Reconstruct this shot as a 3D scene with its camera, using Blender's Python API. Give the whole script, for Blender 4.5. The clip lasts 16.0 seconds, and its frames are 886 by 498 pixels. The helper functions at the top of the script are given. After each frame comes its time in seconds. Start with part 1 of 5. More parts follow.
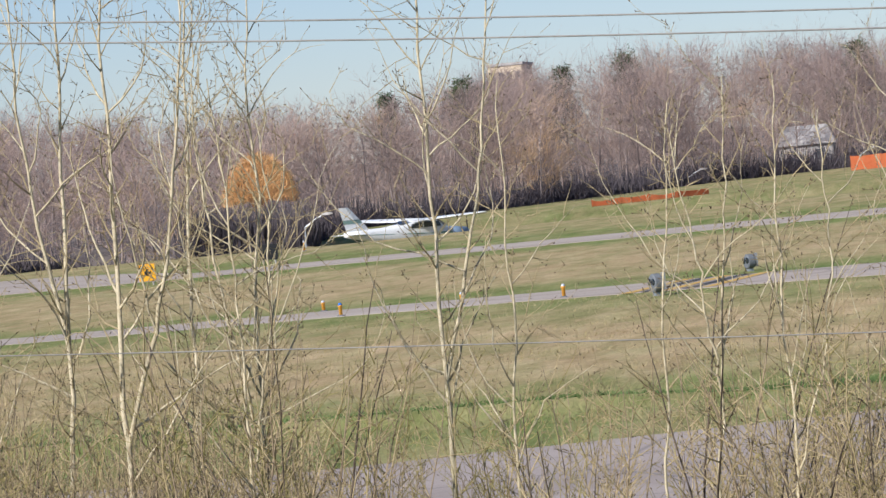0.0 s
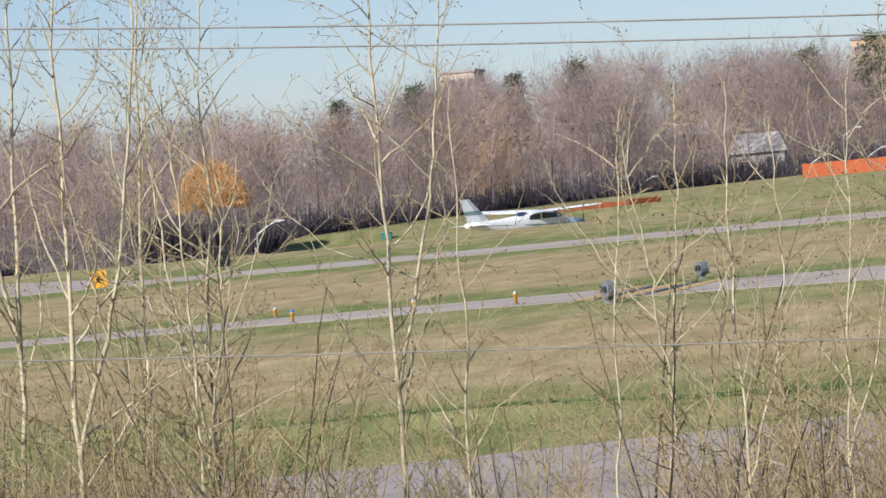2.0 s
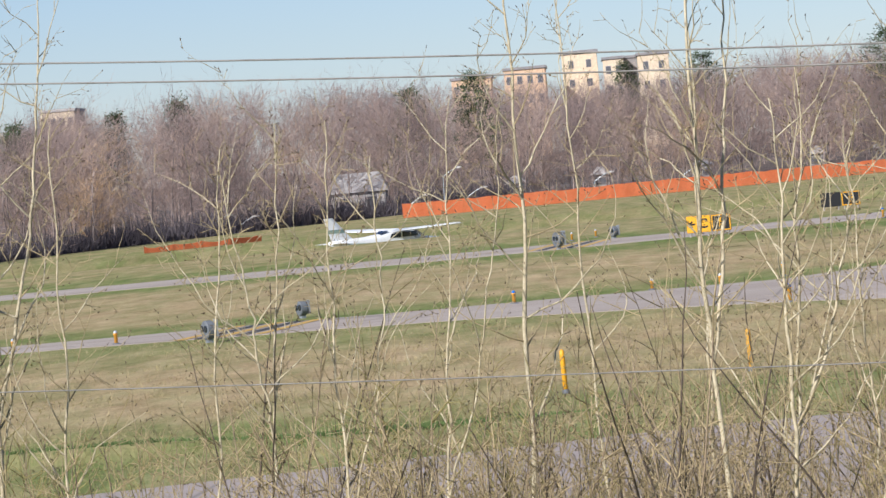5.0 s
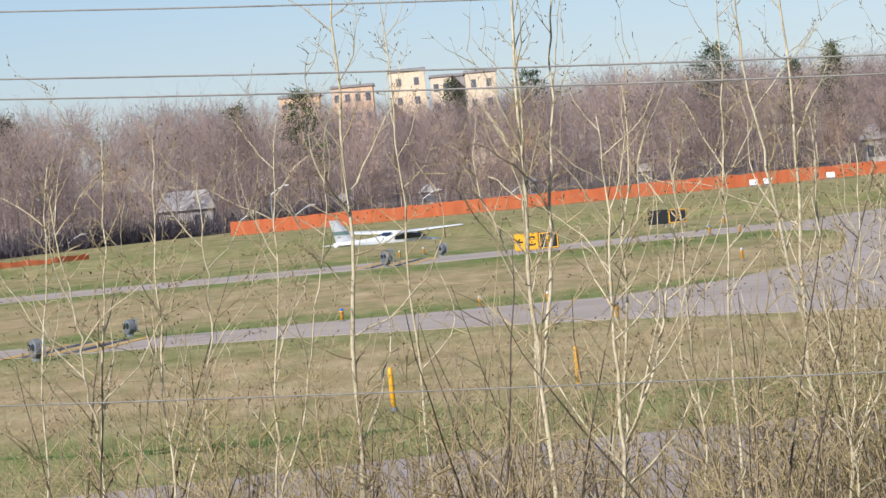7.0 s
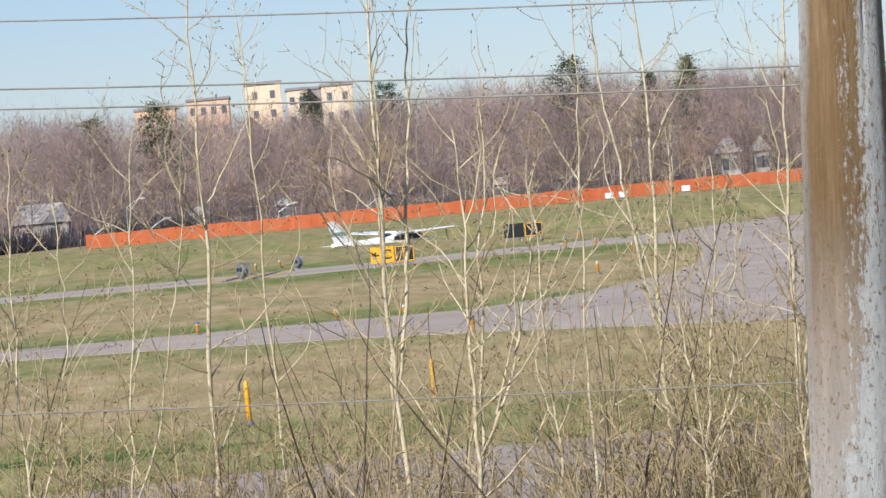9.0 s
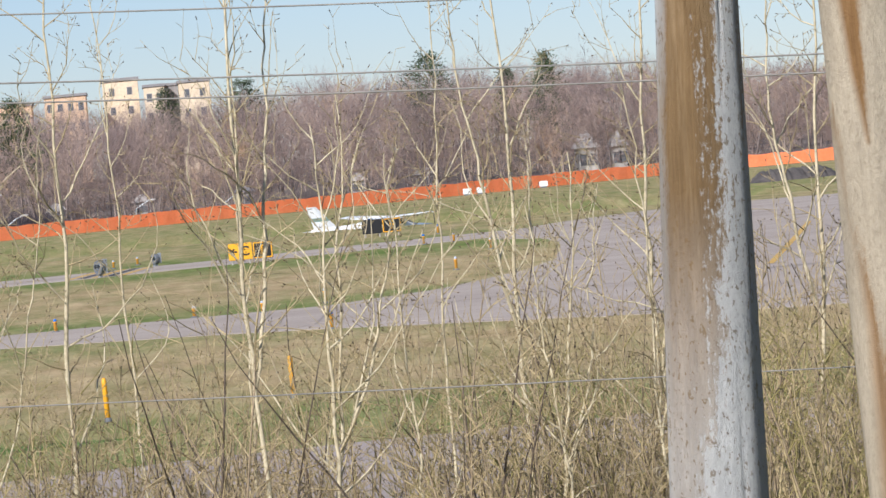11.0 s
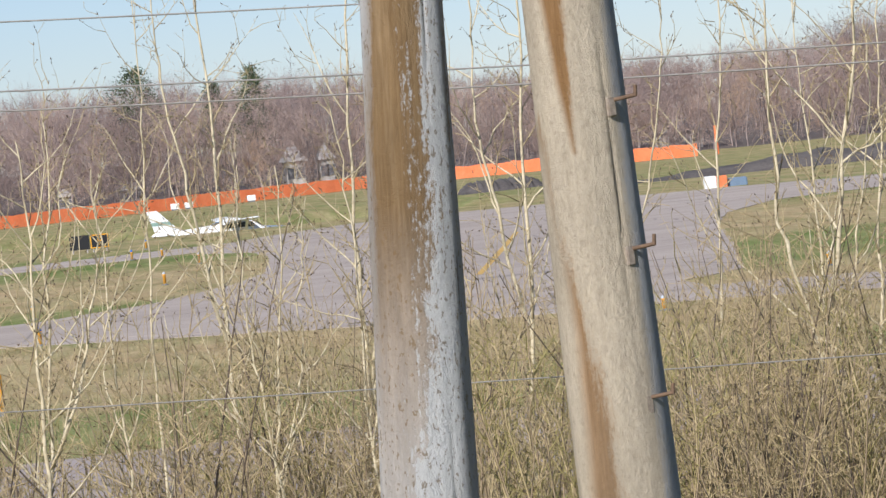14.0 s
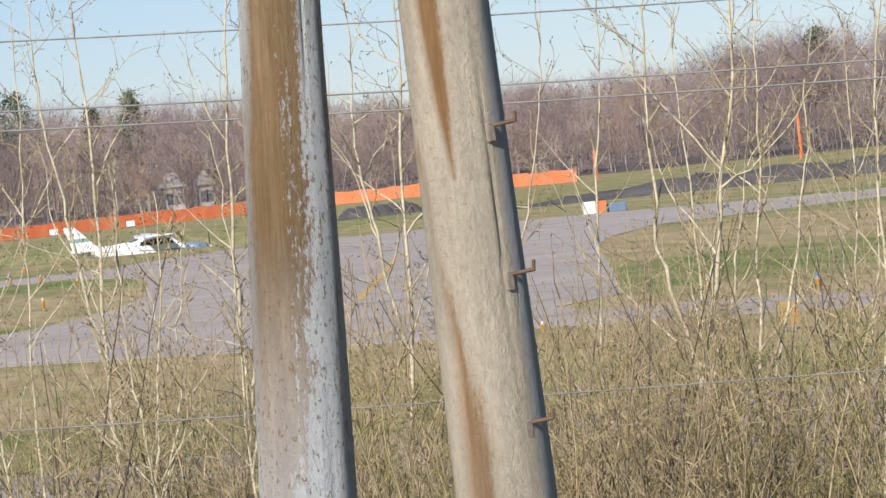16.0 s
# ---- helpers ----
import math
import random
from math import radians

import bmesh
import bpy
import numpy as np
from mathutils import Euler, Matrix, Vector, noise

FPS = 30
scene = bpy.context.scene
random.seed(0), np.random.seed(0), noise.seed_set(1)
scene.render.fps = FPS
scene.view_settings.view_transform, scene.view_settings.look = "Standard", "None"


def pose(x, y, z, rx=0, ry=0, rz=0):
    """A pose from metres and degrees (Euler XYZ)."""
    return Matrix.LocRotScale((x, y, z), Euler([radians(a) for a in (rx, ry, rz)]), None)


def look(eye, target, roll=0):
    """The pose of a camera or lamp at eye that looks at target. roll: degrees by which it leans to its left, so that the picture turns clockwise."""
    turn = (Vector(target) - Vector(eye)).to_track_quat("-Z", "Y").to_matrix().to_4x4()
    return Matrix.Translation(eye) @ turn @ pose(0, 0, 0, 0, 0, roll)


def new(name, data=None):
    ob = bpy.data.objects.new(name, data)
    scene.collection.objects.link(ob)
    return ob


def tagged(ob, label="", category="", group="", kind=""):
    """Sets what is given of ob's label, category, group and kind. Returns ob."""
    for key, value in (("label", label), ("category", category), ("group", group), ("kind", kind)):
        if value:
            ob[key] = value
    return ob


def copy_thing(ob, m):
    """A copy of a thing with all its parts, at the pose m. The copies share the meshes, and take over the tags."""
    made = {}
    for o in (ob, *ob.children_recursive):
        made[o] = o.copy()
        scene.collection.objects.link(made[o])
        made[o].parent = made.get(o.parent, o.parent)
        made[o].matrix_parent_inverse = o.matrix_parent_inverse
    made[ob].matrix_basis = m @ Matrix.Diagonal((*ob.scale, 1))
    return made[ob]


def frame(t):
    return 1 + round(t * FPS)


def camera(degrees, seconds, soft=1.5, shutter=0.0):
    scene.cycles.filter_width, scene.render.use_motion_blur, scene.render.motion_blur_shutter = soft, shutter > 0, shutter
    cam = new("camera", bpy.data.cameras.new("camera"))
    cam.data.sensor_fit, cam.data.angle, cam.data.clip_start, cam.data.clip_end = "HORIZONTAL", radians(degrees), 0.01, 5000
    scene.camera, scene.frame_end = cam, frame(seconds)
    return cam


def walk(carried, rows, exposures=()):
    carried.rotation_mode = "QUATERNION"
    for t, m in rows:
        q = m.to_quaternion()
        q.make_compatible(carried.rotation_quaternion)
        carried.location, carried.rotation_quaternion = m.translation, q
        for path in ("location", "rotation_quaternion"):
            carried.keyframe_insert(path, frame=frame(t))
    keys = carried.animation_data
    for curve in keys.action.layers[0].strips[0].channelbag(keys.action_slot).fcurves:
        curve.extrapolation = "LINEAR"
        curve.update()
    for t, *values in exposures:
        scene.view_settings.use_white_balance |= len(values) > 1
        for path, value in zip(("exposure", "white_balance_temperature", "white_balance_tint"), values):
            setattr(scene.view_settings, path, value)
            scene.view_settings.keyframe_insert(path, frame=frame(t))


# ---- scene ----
# ---------- camera and its walk ----------
cam = camera(11.194, 16.0, soft=1.5, shutter=0.1)
PATH = [
    (0.0, 88.813, 5.403, 7.778),
    (0.5, 88.876, 5.381, 7.622),
    (1.0, 88.914, 5.495, 7.578),
    (1.5, 88.888, 5.372, 7.596),
    (2.0, 88.847, 5.321, 7.170),
    (2.5, 88.659, 5.279, 5.165),
    (3.0, 88.604, 5.116, 4.433),
    (5.5, 88.895, 5.330, 1.378),
    (6.0, 88.863, 5.471, 0.678),
    (6.5, 88.881, 5.411, 0.082),
    (7.0, 88.914, 5.199, -0.098),
    (7.5, 88.970, 5.281, -0.361),
    (8.0, 88.926, 5.055, -1.331),
    (10.5, 88.910, 5.392, -2.682),
    (11.0, 88.701, 5.316, -3.739),
    (11.5, 88.525, 5.583, -4.739),
    (12.0, 88.306, 5.848, -6.239),
    (12.5, 88.242, 5.999, -6.851),
    (13.0, 88.264, 6.049, -7.164),
    (13.5, 88.447, 5.945, -7.252),
    (14.0, 88.508, 5.944, -7.466),
    (14.5, 88.587, 5.756, -7.668),
    (15.0, 88.610, 5.951, -8.408),
    (15.5, 88.617, 5.872, -8.868),
    (16.0, 88.673, 5.963, -9.001),
]
walk(cam, [(t, pose(0, 0, 4.6, rx, ry, rz)) for t, rx, ry, rz in PATH], exposures=[(0.0, 0.57, 5850, 12), (16.0, 0.57, 5850, 12)])

# ---------- daylight ----------
SUN_ELEV, SUN_AZ = 33.0, 216.0
world = bpy.data.worlds.new("world")
scene.world = world
world.use_nodes = True
wn = world.node_tree
sky = wn.nodes.new("ShaderNodeTexSky")
sky.sky_type = "NISHITA"
sky.sun_disc = False
sky.sun_elevation, sky.sun_rotation = radians(SUN_ELEV), radians(SUN_AZ)
sky.air_density, sky.dust_density, sky.ozone_density, sky.altitude = 0.9, 0.1, 2.5, 300
hue = wn.nodes.new("ShaderNodeMix")
hue.data_type, hue.blend_type = "RGBA", "MULTIPLY"
hue.inputs[0].default_value, hue.inputs[7].default_value = 1.0, (0.92, 0.95, 1.10, 1)
wn.links.new(sky.outputs[0], hue.inputs[6])
wn.links.new(hue.outputs[2], wn.nodes["Background"].inputs[0])
wn.nodes["Background"].inputs[1].default_value = 0.056
sun_data = bpy.data.lights.new("sun", "SUN")
sun_data.energy, sun_data.angle, sun_data.color = 4.6, radians(0.6), (1.0, 0.93, 0.82)
sun = new("sun", sun_data)
ce, se = math.cos(radians(SUN_ELEV)), math.sin(radians(SUN_ELEV))
sun.matrix_world = look((math.sin(radians(SUN_AZ)) * ce * 50, math.cos(radians(SUN_AZ)) * ce * 50, se * 50), (0, 0, 0))


# ---------- materials ----------
def shader(name, rough=0.8, metal=0.0, spec=0.3):
    m = bpy.data.materials.new(name)
    m.use_nodes = True
    b = m.node_tree.nodes["Principled BSDF"]
    b.inputs["Roughness"].default_value = rough
    b.inputs["Metallic"].default_value = metal
    b.inputs["Specular IOR Level"].default_value = spec
    return m, m.node_tree, b


def node(tree, kind, **sets):
    n = tree.nodes.new(kind)
    for key, value in sets.items():
        n.inputs[key.replace("_", " ")].default_value = value
    return n


def coords(tree, stretch=(1, 1, 1), source="Object"):
    tc = tree.nodes.new("ShaderNodeTexCoord")
    mp = node(tree, "ShaderNodeMapping", Scale=stretch)
    tree.links.new(tc.outputs[source], mp.inputs[0])
    return mp.outputs[0]


def world_coords(tree, stretch=(1, 1, 1)):
    g = tree.nodes.new("ShaderNodeNewGeometry")
    mp = node(tree, "ShaderNodeMapping", Scale=stretch)
    tree.links.new(g.outputs["Position"], mp.inputs[0])
    return mp.outputs[0]


def ramp(tree, fac, stops):
    r = tree.nodes.new("ShaderNodeValToRGB")
    while len(r.color_ramp.elements) < len(stops):
        r.color_ramp.elements.new(0.5)
    for e, (p, c) in zip(r.color_ramp.elements, stops):
        e.position, e.color = p, (*c, 1)
    tree.links.new(fac, r.inputs[0])
    return r.outputs[0]


def mix(tree, fac, a, b, kind="MIX"):
    n = tree.nodes.new("ShaderNodeMix")
    n.data_type, n.blend_type = "RGBA", kind
    for key, value in ((0, fac), (6, a), (7, b)):
        if hasattr(value, "links"):
            tree.links.new(value, n.inputs[key])
        else:
            n.inputs[key].default_value = value if key == 0 else (*value, 1)
    return n.outputs[2]


def noise_fac(tree, co, scale, detail=4.0, rough=0.6):
    n = node(tree, "ShaderNodeTexNoise", Scale=scale, Detail=detail, Roughness=rough)
    tree.links.new(co, n.inputs["Vector"])
    return n.outputs[0]


def bump(tree, b, fac, strength, dist):
    n = node(tree, "ShaderNodeBump", Strength=strength, Distance=dist)
    tree.links.new(fac, n.inputs["Height"])
    tree.links.new(n.outputs[0], b.inputs["Normal"])


def mottled(name, c1, c2, scale=3.0, rough=0.8, metal=0.0, spec=0.3, stretch=(1, 1, 1), bumpy=0.0, dirt=None, world_space=False):
    """A surface of two shades at one scale, with finer grain and some dirt."""
    m, tree, b = shader(name, rough, metal, spec)
    co = world_coords(tree, stretch) if world_space else coords(tree, stretch)
    big = noise_fac(tree, co, scale, 4)
    fine = noise_fac(tree, co, scale * 9, 3)
    col = ramp(tree, big, [(0.35, c1), (0.65, c2)])
    col = mix(tree, 0.35, col, ramp(tree, fine, [(0.3, tuple(v * 0.65 for v in c1)), (0.7, tuple(min(1, v * 1.25) for v in c2))]))
    if dirt:
        col = mix(tree, ramp(tree, noise_fac(tree, co, scale * 2.3, 5), [(0.52, (0, 0, 0)), (0.75, (0.6, 0.6, 0.6))]), col, dirt)
    tree.links.new(col, b.inputs["Base Color"])
    if bumpy:
        bump(tree, b, fine, 0.6, bumpy)
    return m


def plain(name, c, rough=0.5, metal=0.0, spec=0.4):
    return mottled(name, tuple(v * 0.92 for v in c), c, 2.0, rough, metal, spec)


def grass_material():
    m, tree, b = shader("grass", 0.95, 0, 0.1)
    co = world_coords(tree)
    wide = noise_fac(tree, world_coords(tree, (0.35, 1, 1)), 0.09, 5, 0.62)
    mid = noise_fac(tree, world_coords(tree, (0.8, 0.2, 1)), 0.9, 5, 0.7)
    fine = noise_fac(tree, world_coords(tree, (1, 0.3, 1)), 8.0, 4, 0.75)
    # mowing and damp follow the pavements in broad strips
    sep = tree.nodes.new("ShaderNodeSeparateXYZ")
    tree.links.new(co, sep.inputs[0])
    wob = node(tree, "ShaderNodeMath")
    wob.operation = "MULTIPLY_ADD"
    wob.inputs[1].default_value = 14.0
    tree.links.new(wide, wob.inputs[0])
    tree.links.new(sep.outputs[1], wob.inputs[2])
    scaled = node(tree, "ShaderNodeMath")
    scaled.operation = "MULTIPLY"
    scaled.inputs[1].default_value = 1 / 410.0
    tree.links.new(wob.outputs[0], scaled.inputs[0])
    dry, green = (0, 0, 0), (1, 1, 1)
    stops = ((60, 0.75), (84, 0.8), (90, 0.15), (112, 0.05), (120, 0.45), (133, 0.95), (147, 0.95), (153, 0.2), (175, 0.05), (194, 0.35), (203, 1.0), (232, 0.95), (243, 0.45), (262, 0.35), (300, 0.7), (395, 0.45))
    strip = ramp(tree, scaled.outputs[0], [((p + 7) / 410.0, (v,) * 3) for p, v in stops])
    straw = ramp(tree, mid, [(0.3, (0.33, 0.235, 0.120)), (0.5, (0.45, 0.328, 0.184)), (0.72, (0.59, 0.440, 0.265))])
    green_c = ramp(tree, mid, [(0.3, (0.085, 0.145, 0.026)), (0.7, (0.175, 0.232, 0.060))])
    damp = ramp(tree, wide, [(0.4, (0.0,) * 3), (0.66, (1.0,) * 3)])
    tufty = noise_fac(tree, world_coords(tree, (0.7, 0.13, 1)), 0.9, 5, 0.7)
    fac = mix(tree, 0.15, strip, damp)
    fac = mix(tree, 0.30, fac, ramp(tree, tufty, [(0.40, (1,) * 3), (0.58, (0,) * 3)]))
    col = mix(tree, fac, straw, green_c)
    col = mix(tree, 0.45, col, ramp(tree, fine, [(0.25, (0.45,) * 3), (0.75, (1.35,) * 3)]), "MULTIPLY")
    tree.links.new(col, b.inputs["Base Color"])
    bump(tree, b, fine, 0.8, 0.08)
    return m


def asphalt_material(name, c1, c2, scale=0.5):
    m, tree, b = shader(name, 0.9, 0, 0.25)
    co = world_coords(tree)
    patches = noise_fac(tree, world_coords(tree, (0.3, 1, 1)), scale * 0.4, 4)
    col = ramp(tree, patches, [(0.32, c1), (0.68, c2)])
    grain = noise_fac(tree, co, 28.0, 3, 0.8)
    col = mix(tree, 0.5, col, ramp(tree, grain, [(0.3, (0.72,) * 3), (0.7, (1.2,) * 3)]), "MULTIPLY")
    # sealed cracks, thin and dark
    v = node(tree, "ShaderNodeTexVoronoi", Scale=0.16)
    v.feature = "DISTANCE_TO_EDGE"
    tree.links.new(co, v.inputs["Vector"])
    col = mix(tree, ramp(tree, v.outputs["Distance"], [(0.0, (0.55,) * 3), (0.012, (0,) * 3)]), col, (0.12, 0.11, 0.105))
    tree.links.new(col, b.inputs["Base Color"])
    bump(tree, b, grain, 0.4, 0.01)
    return m


def pole_material(name, brown_band, second_band, skin_tint, brown_tint, flaky):
    """Old pole wood: brown weather stain bounded across the pole by two edges that wander with height, on flaking grey skin.
    Each band: (height, left edge, right edge) rows; edges in radii from the axis, heights in metres over the foot."""
    m, tree, b = shader(name, 0.82, 0, 0.25)
    sep = tree.nodes.new("ShaderNodeSeparateXYZ")
    tree.links.new(coords(tree), sep.inputs[0])

    def calc(kind, a, c, d=0.0):
        n = node(tree, "ShaderNodeMath")
        n.operation = kind
        for i, v in enumerate((a, c, d)):
            if hasattr(v, "links"):
                tree.links.new(v, n.inputs[i])
            else:
                n.inputs[i].default_value = v
        return n.outputs[0]

    grain = noise_fac(tree, coords(tree, (1, 1, 0.05)), 70.0, 6, 0.75)
    streak = noise_fac(tree, coords(tree, (1, 1, 0.07)), 16.0, 5, 0.7)
    broad = noise_fac(tree, coords(tree, (1, 1, 0.3)), 4.0, 4, 0.6)
    flakes = noise_fac(tree, coords(tree, (1, 1, 0.45)), 55.0, 5, 0.85)
    u = calc("MULTIPLY", sep.outputs[0], 5.35)
    ragged = calc("MULTIPLY_ADD", streak, 2.0 * flaky + 0.3, calc("MULTIPLY_ADD", flakes, 2.0 * flaky, calc("MULTIPLY_ADD", broad, 0.9, -0.60 - 2.0 * flaky)))
    height = calc("MULTIPLY_ADD", sep.outputs[2], 1 / 3.0, -0.9 / 3.0)

    def edge(rows, k):
        v = ramp(tree, height, [((r[0] - 0.9) / 3.0, ((r[k] + 1.5) / 3.0,) * 3) for r in rows])
        return calc("MULTIPLY_ADD", v, 3.0, -1.5)

    def band(rows, rough, sharp):
        left = calc("MULTIPLY_ADD", calc("SUBTRACT", u, edge(rows, 1)), sharp, calc("MULTIPLY", ragged, rough * 0.12 * sharp))
        right = calc("MULTIPLY_ADD", calc("SUBTRACT", edge(rows, 2), u), sharp, calc("MULTIPLY", ragged, rough * sharp))
        n = tree.nodes.new("ShaderNodeClamp")
        tree.links.new(calc("MINIMUM", left, right), n.inputs[0])
        return n.outputs[0]

    brown = mix(tree, 0.55, ramp(tree, streak, [(0.3, (0.118, 0.072, 0.030)), (0.5, (0.175, 0.112, 0.050)), (0.68, (0.29, 0.21, 0.122))]), ramp(tree, grain, [(0.3, (0.105, 0.064, 0.028)), (0.7, (0.24, 0.165, 0.088))]))
    brown = mix(tree, 1.0, brown, brown_tint, "MULTIPLY")
    skin = mix(tree, 0.4, ramp(tree, streak, [(0.3, (0.27, 0.265, 0.255)), (0.7, (0.41, 0.405, 0.395))]), ramp(tree, flakes, [(0.3, (0.21, 0.20, 0.19)), (0.6, (0.46, 0.455, 0.45))]))
    skin = mix(tree, 1.0, skin, skin_tint, "MULTIPLY")
    # broad weather blotches
    skin = mix(tree, 0.5, skin, ramp(tree, broad, [(0.35, (0.65,) * 3), (0.65, (1.15,) * 3)]), "MULTIPLY")
    brown = mix(tree, 0.6, brown, ramp(tree, broad, [(0.35, (0.7,) * 3), (0.65, (1.25,) * 3)]), "MULTIPLY")
    # towards +x the skin turns an even, darker grey
    right_grey = ramp(tree, calc("MULTIPLY_ADD", ragged, 0.25, calc("MULTIPLY_ADD", u, 0.5, 0.5)), [(0.78, (0,) * 3), (0.88, (1,) * 3)])
    skin = mix(tree, right_grey, skin, mix(tree, 0.5, (0.27, 0.272, 0.275), ramp(tree, streak, [(0.3, (0.20, 0.20, 0.20)), (0.7, (0.32, 0.32, 0.322))])))
    # holes in the flaking skin
    holes = ramp(tree, noise_fac(tree, coords(tree, (1, 1, 0.55)), 48.0, 3, 0.7), [(0.38, (0.85,) * 3), (0.41, (0,) * 3)])
    skin = mix(tree, calc("MULTIPLY", holes, min(1.0, flaky)), skin, (0.17, 0.135, 0.095))
    faded = ramp(tree, height, [((r[0] - 0.9) / 3.0, (1.0 - flaky * r[1],) * 3) for r in ((1.2, 0.55), (1.8, 0.26), (2.3, 0.0))])
    col = mix(tree, calc("MULTIPLY", band(brown_band, 1.0, 4.5), faded), skin, brown)
    col = mix(tree, band(second_band, 0.55, 7.0), col, brown)
    crack = noise_fac(tree, coords(tree, (1, 1, 0.03)), 26.0, 2, 0.5)
    col = mix(tree, ramp(tree, crack, [(0.265, (0.7,) * 3), (0.285, (0,) * 3)]), col, (0.07, 0.055, 0.045))
    tree.links.new(col, b.inputs["Base Color"])
    bump(tree, b, flakes, 0.8, 0.02)
    return m


def twig_material(name, stops, scale):
    """Bark whose shade drifts from tree to tree over the ground."""
    m, tree, b = shader(name, 0.9, 0, 0.15)
    f = noise_fac(tree, world_coords(tree, (1, 0.6, 0.7)), scale, 3, 0.6)
    col = ramp(tree, f, stops)
    crown = noise_fac(tree, world_coords(tree, (1, 0.25, 0.8)), 0.19, 3, 0.55)
    col = mix(tree, 0.85, col, ramp(tree, crown, [(0.34, (0.58, 0.58, 0.61)), (0.66, (1.30, 1.28, 1.24))]), "MULTIPLY")
    fine = noise_fac(tree, world_coords(tree), 6.0, 3)
    col = mix(tree, 0.4, col, ramp(tree, fine, [(0.3, (0.6,) * 3), (0.7, (1.3,) * 3)]), "MULTIPLY")
    tree.links.new(col, b.inputs["Base Color"])
    return m


M = {}
M["grass"] = grass_material()
M["asphalt"] = asphalt_material("taxiway_asphalt", (0.34, 0.285, 0.24), (0.43, 0.365, 0.31))
M["road"] = asphalt_material("road_asphalt", (0.30, 0.252, 0.222), (0.38, 0.322, 0.288), 0.8)
M["pole"] = pole_material("flaking_pole_wood", ((0.9, -1.20, -0.35), (1.35, -1.18, -0.10), (1.75, -1.15, 0.15), (2.1, -1.10, 0.42), (2.6, -1.05, 0.40), (3.0, -0.92, 0.34), (3.4, -0.88, 0.30)),
                          ((0.9, 1.3, 0.5), (2.3, 1.2, 0.5), (2.5, 0.70, 0.84), (3.1, 0.74, 0.92), (3.4, 0.76, 0.95)), (1.36, 1.36, 1.35), (1.04, 1.0, 0.95), 1.0)
M["pole_grey"] = pole_material("grey_pole_wood", ((0.9, -1.05, -0.08), (1.3, -0.98, -0.18), (1.7, -0.92, -0.46), (2.2, -1.02, -0.80), (2.45, -1.05, -0.86), (2.9, -1.4, -1.5)),
                               ((0.9, 0.3, -0.6), (2.35, 0.0, -0.5), (2.45, -0.50, -0.32), (2.75, -0.66, -0.24), (3.1, -0.76, -0.20), (3.5, -0.80, -0.16)), (1.24, 1.06, 0.81), (1.20, 1.02, 0.86), 0.3)
M["lush"] = mottled("lush_grass_blade", (0.06, 0.10, 0.028), (0.13, 0.18, 0.06), 0.4, 0.9, world_space=True)
M["blade"] = mottled("dry_grass_blade", (0.22, 0.19, 0.085), (0.38, 0.31, 0.165), 0.25, 0.9, world_space=True)
M["bark"] = mottled("aspen_bark", (0.37, 0.305, 0.185), (0.61, 0.525, 0.36), 6.0, 0.85, bumpy=0.004, dirt=(0.11, 0.09, 0.065), stretch=(1, 1, 0.6))
M["branch"] = mottled("aspen_branch", (0.23, 0.18, 0.092), (0.45, 0.36, 0.205), 9.0, 0.85)
M["bud"] = mottled("bud_scale", (0.06, 0.04, 0.025), (0.14, 0.09, 0.05), 20.0, 0.7)
M["stem"] = mottled("shrub_stem", (0.17, 0.125, 0.080), (0.36, 0.275, 0.175), 7.0, 0.9)
M["stem_dark"] = mottled("dark_shrub_stem", (0.045, 0.034, 0.026), (0.14, 0.105, 0.075), 7.0, 0.9)
M["lens"] = plain("pale_lens", (0.42, 0.46, 0.52), 0.2)
M["budding"] = mottled("budding_shoot", (0.21, 0.175, 0.06), (0.38, 0.32, 0.13), 7.0, 0.85)
M["shoot"] = mottled("shrub_shoot", (0.22, 0.165, 0.085), (0.50, 0.395, 0.22), 9.0, 0.85)
M["woods"] = twig_material("bare_woods", [(0.28, (0.325, 0.250, 0.228)), (0.44, (0.44, 0.340, 0.298)), (0.58, (0.53, 0.405, 0.335)), (0.70, (0.70, 0.48, 0.26))], 0.09)
woods_tree = M["woods"].node_tree
woods_base = woods_tree.nodes["Principled BSDF"].inputs["Base Color"].links[0].from_socket
round_twig = woods_tree.nodes.new("ShaderNodeBsdfTranslucent")
woods_tree.links.new(woods_base, round_twig.inputs[0])
both = woods_tree.nodes.new("ShaderNodeMixShader")
both.inputs[0].default_value = 0.5
woods_tree.links.new(woods_tree.nodes["Principled BSDF"].outputs[0], both.inputs[1])
woods_tree.links.new(round_twig.outputs[0], both.inputs[2])
woods_tree.links.new(both.outputs[0], woods_tree.nodes["Material Output"].inputs[0])
M["trunks"] = twig_material("wood_trunks", [(0.3, (0.20, 0.162, 0.150)), (0.7, (0.34, 0.275, 0.245))], 0.2)
# stem colour darkened to carry the shade at the woods' foot
M["thicket"] = twig_material("shaded_thicket", [(0.3, (0.065, 0.056, 0.066)), (0.7, (0.13, 0.112, 0.118))], 0.3)
M["willow"] = twig_material("willow_twig", [(0.3, (0.62, 0.36, 0.15)), (0.7, (0.80, 0.50, 0.23))], 0.4)
M["needle"] = twig_material("conifer_needle", [(0.3, (0.05, 0.075, 0.035)), (0.7, (0.11, 0.135, 0.065))], 0.4)
M["forest_floor"] = mottled("forest_floor", (0.10, 0.082, 0.072), (0.19, 0.155, 0.13), 0.4, 0.95, world_space=True)
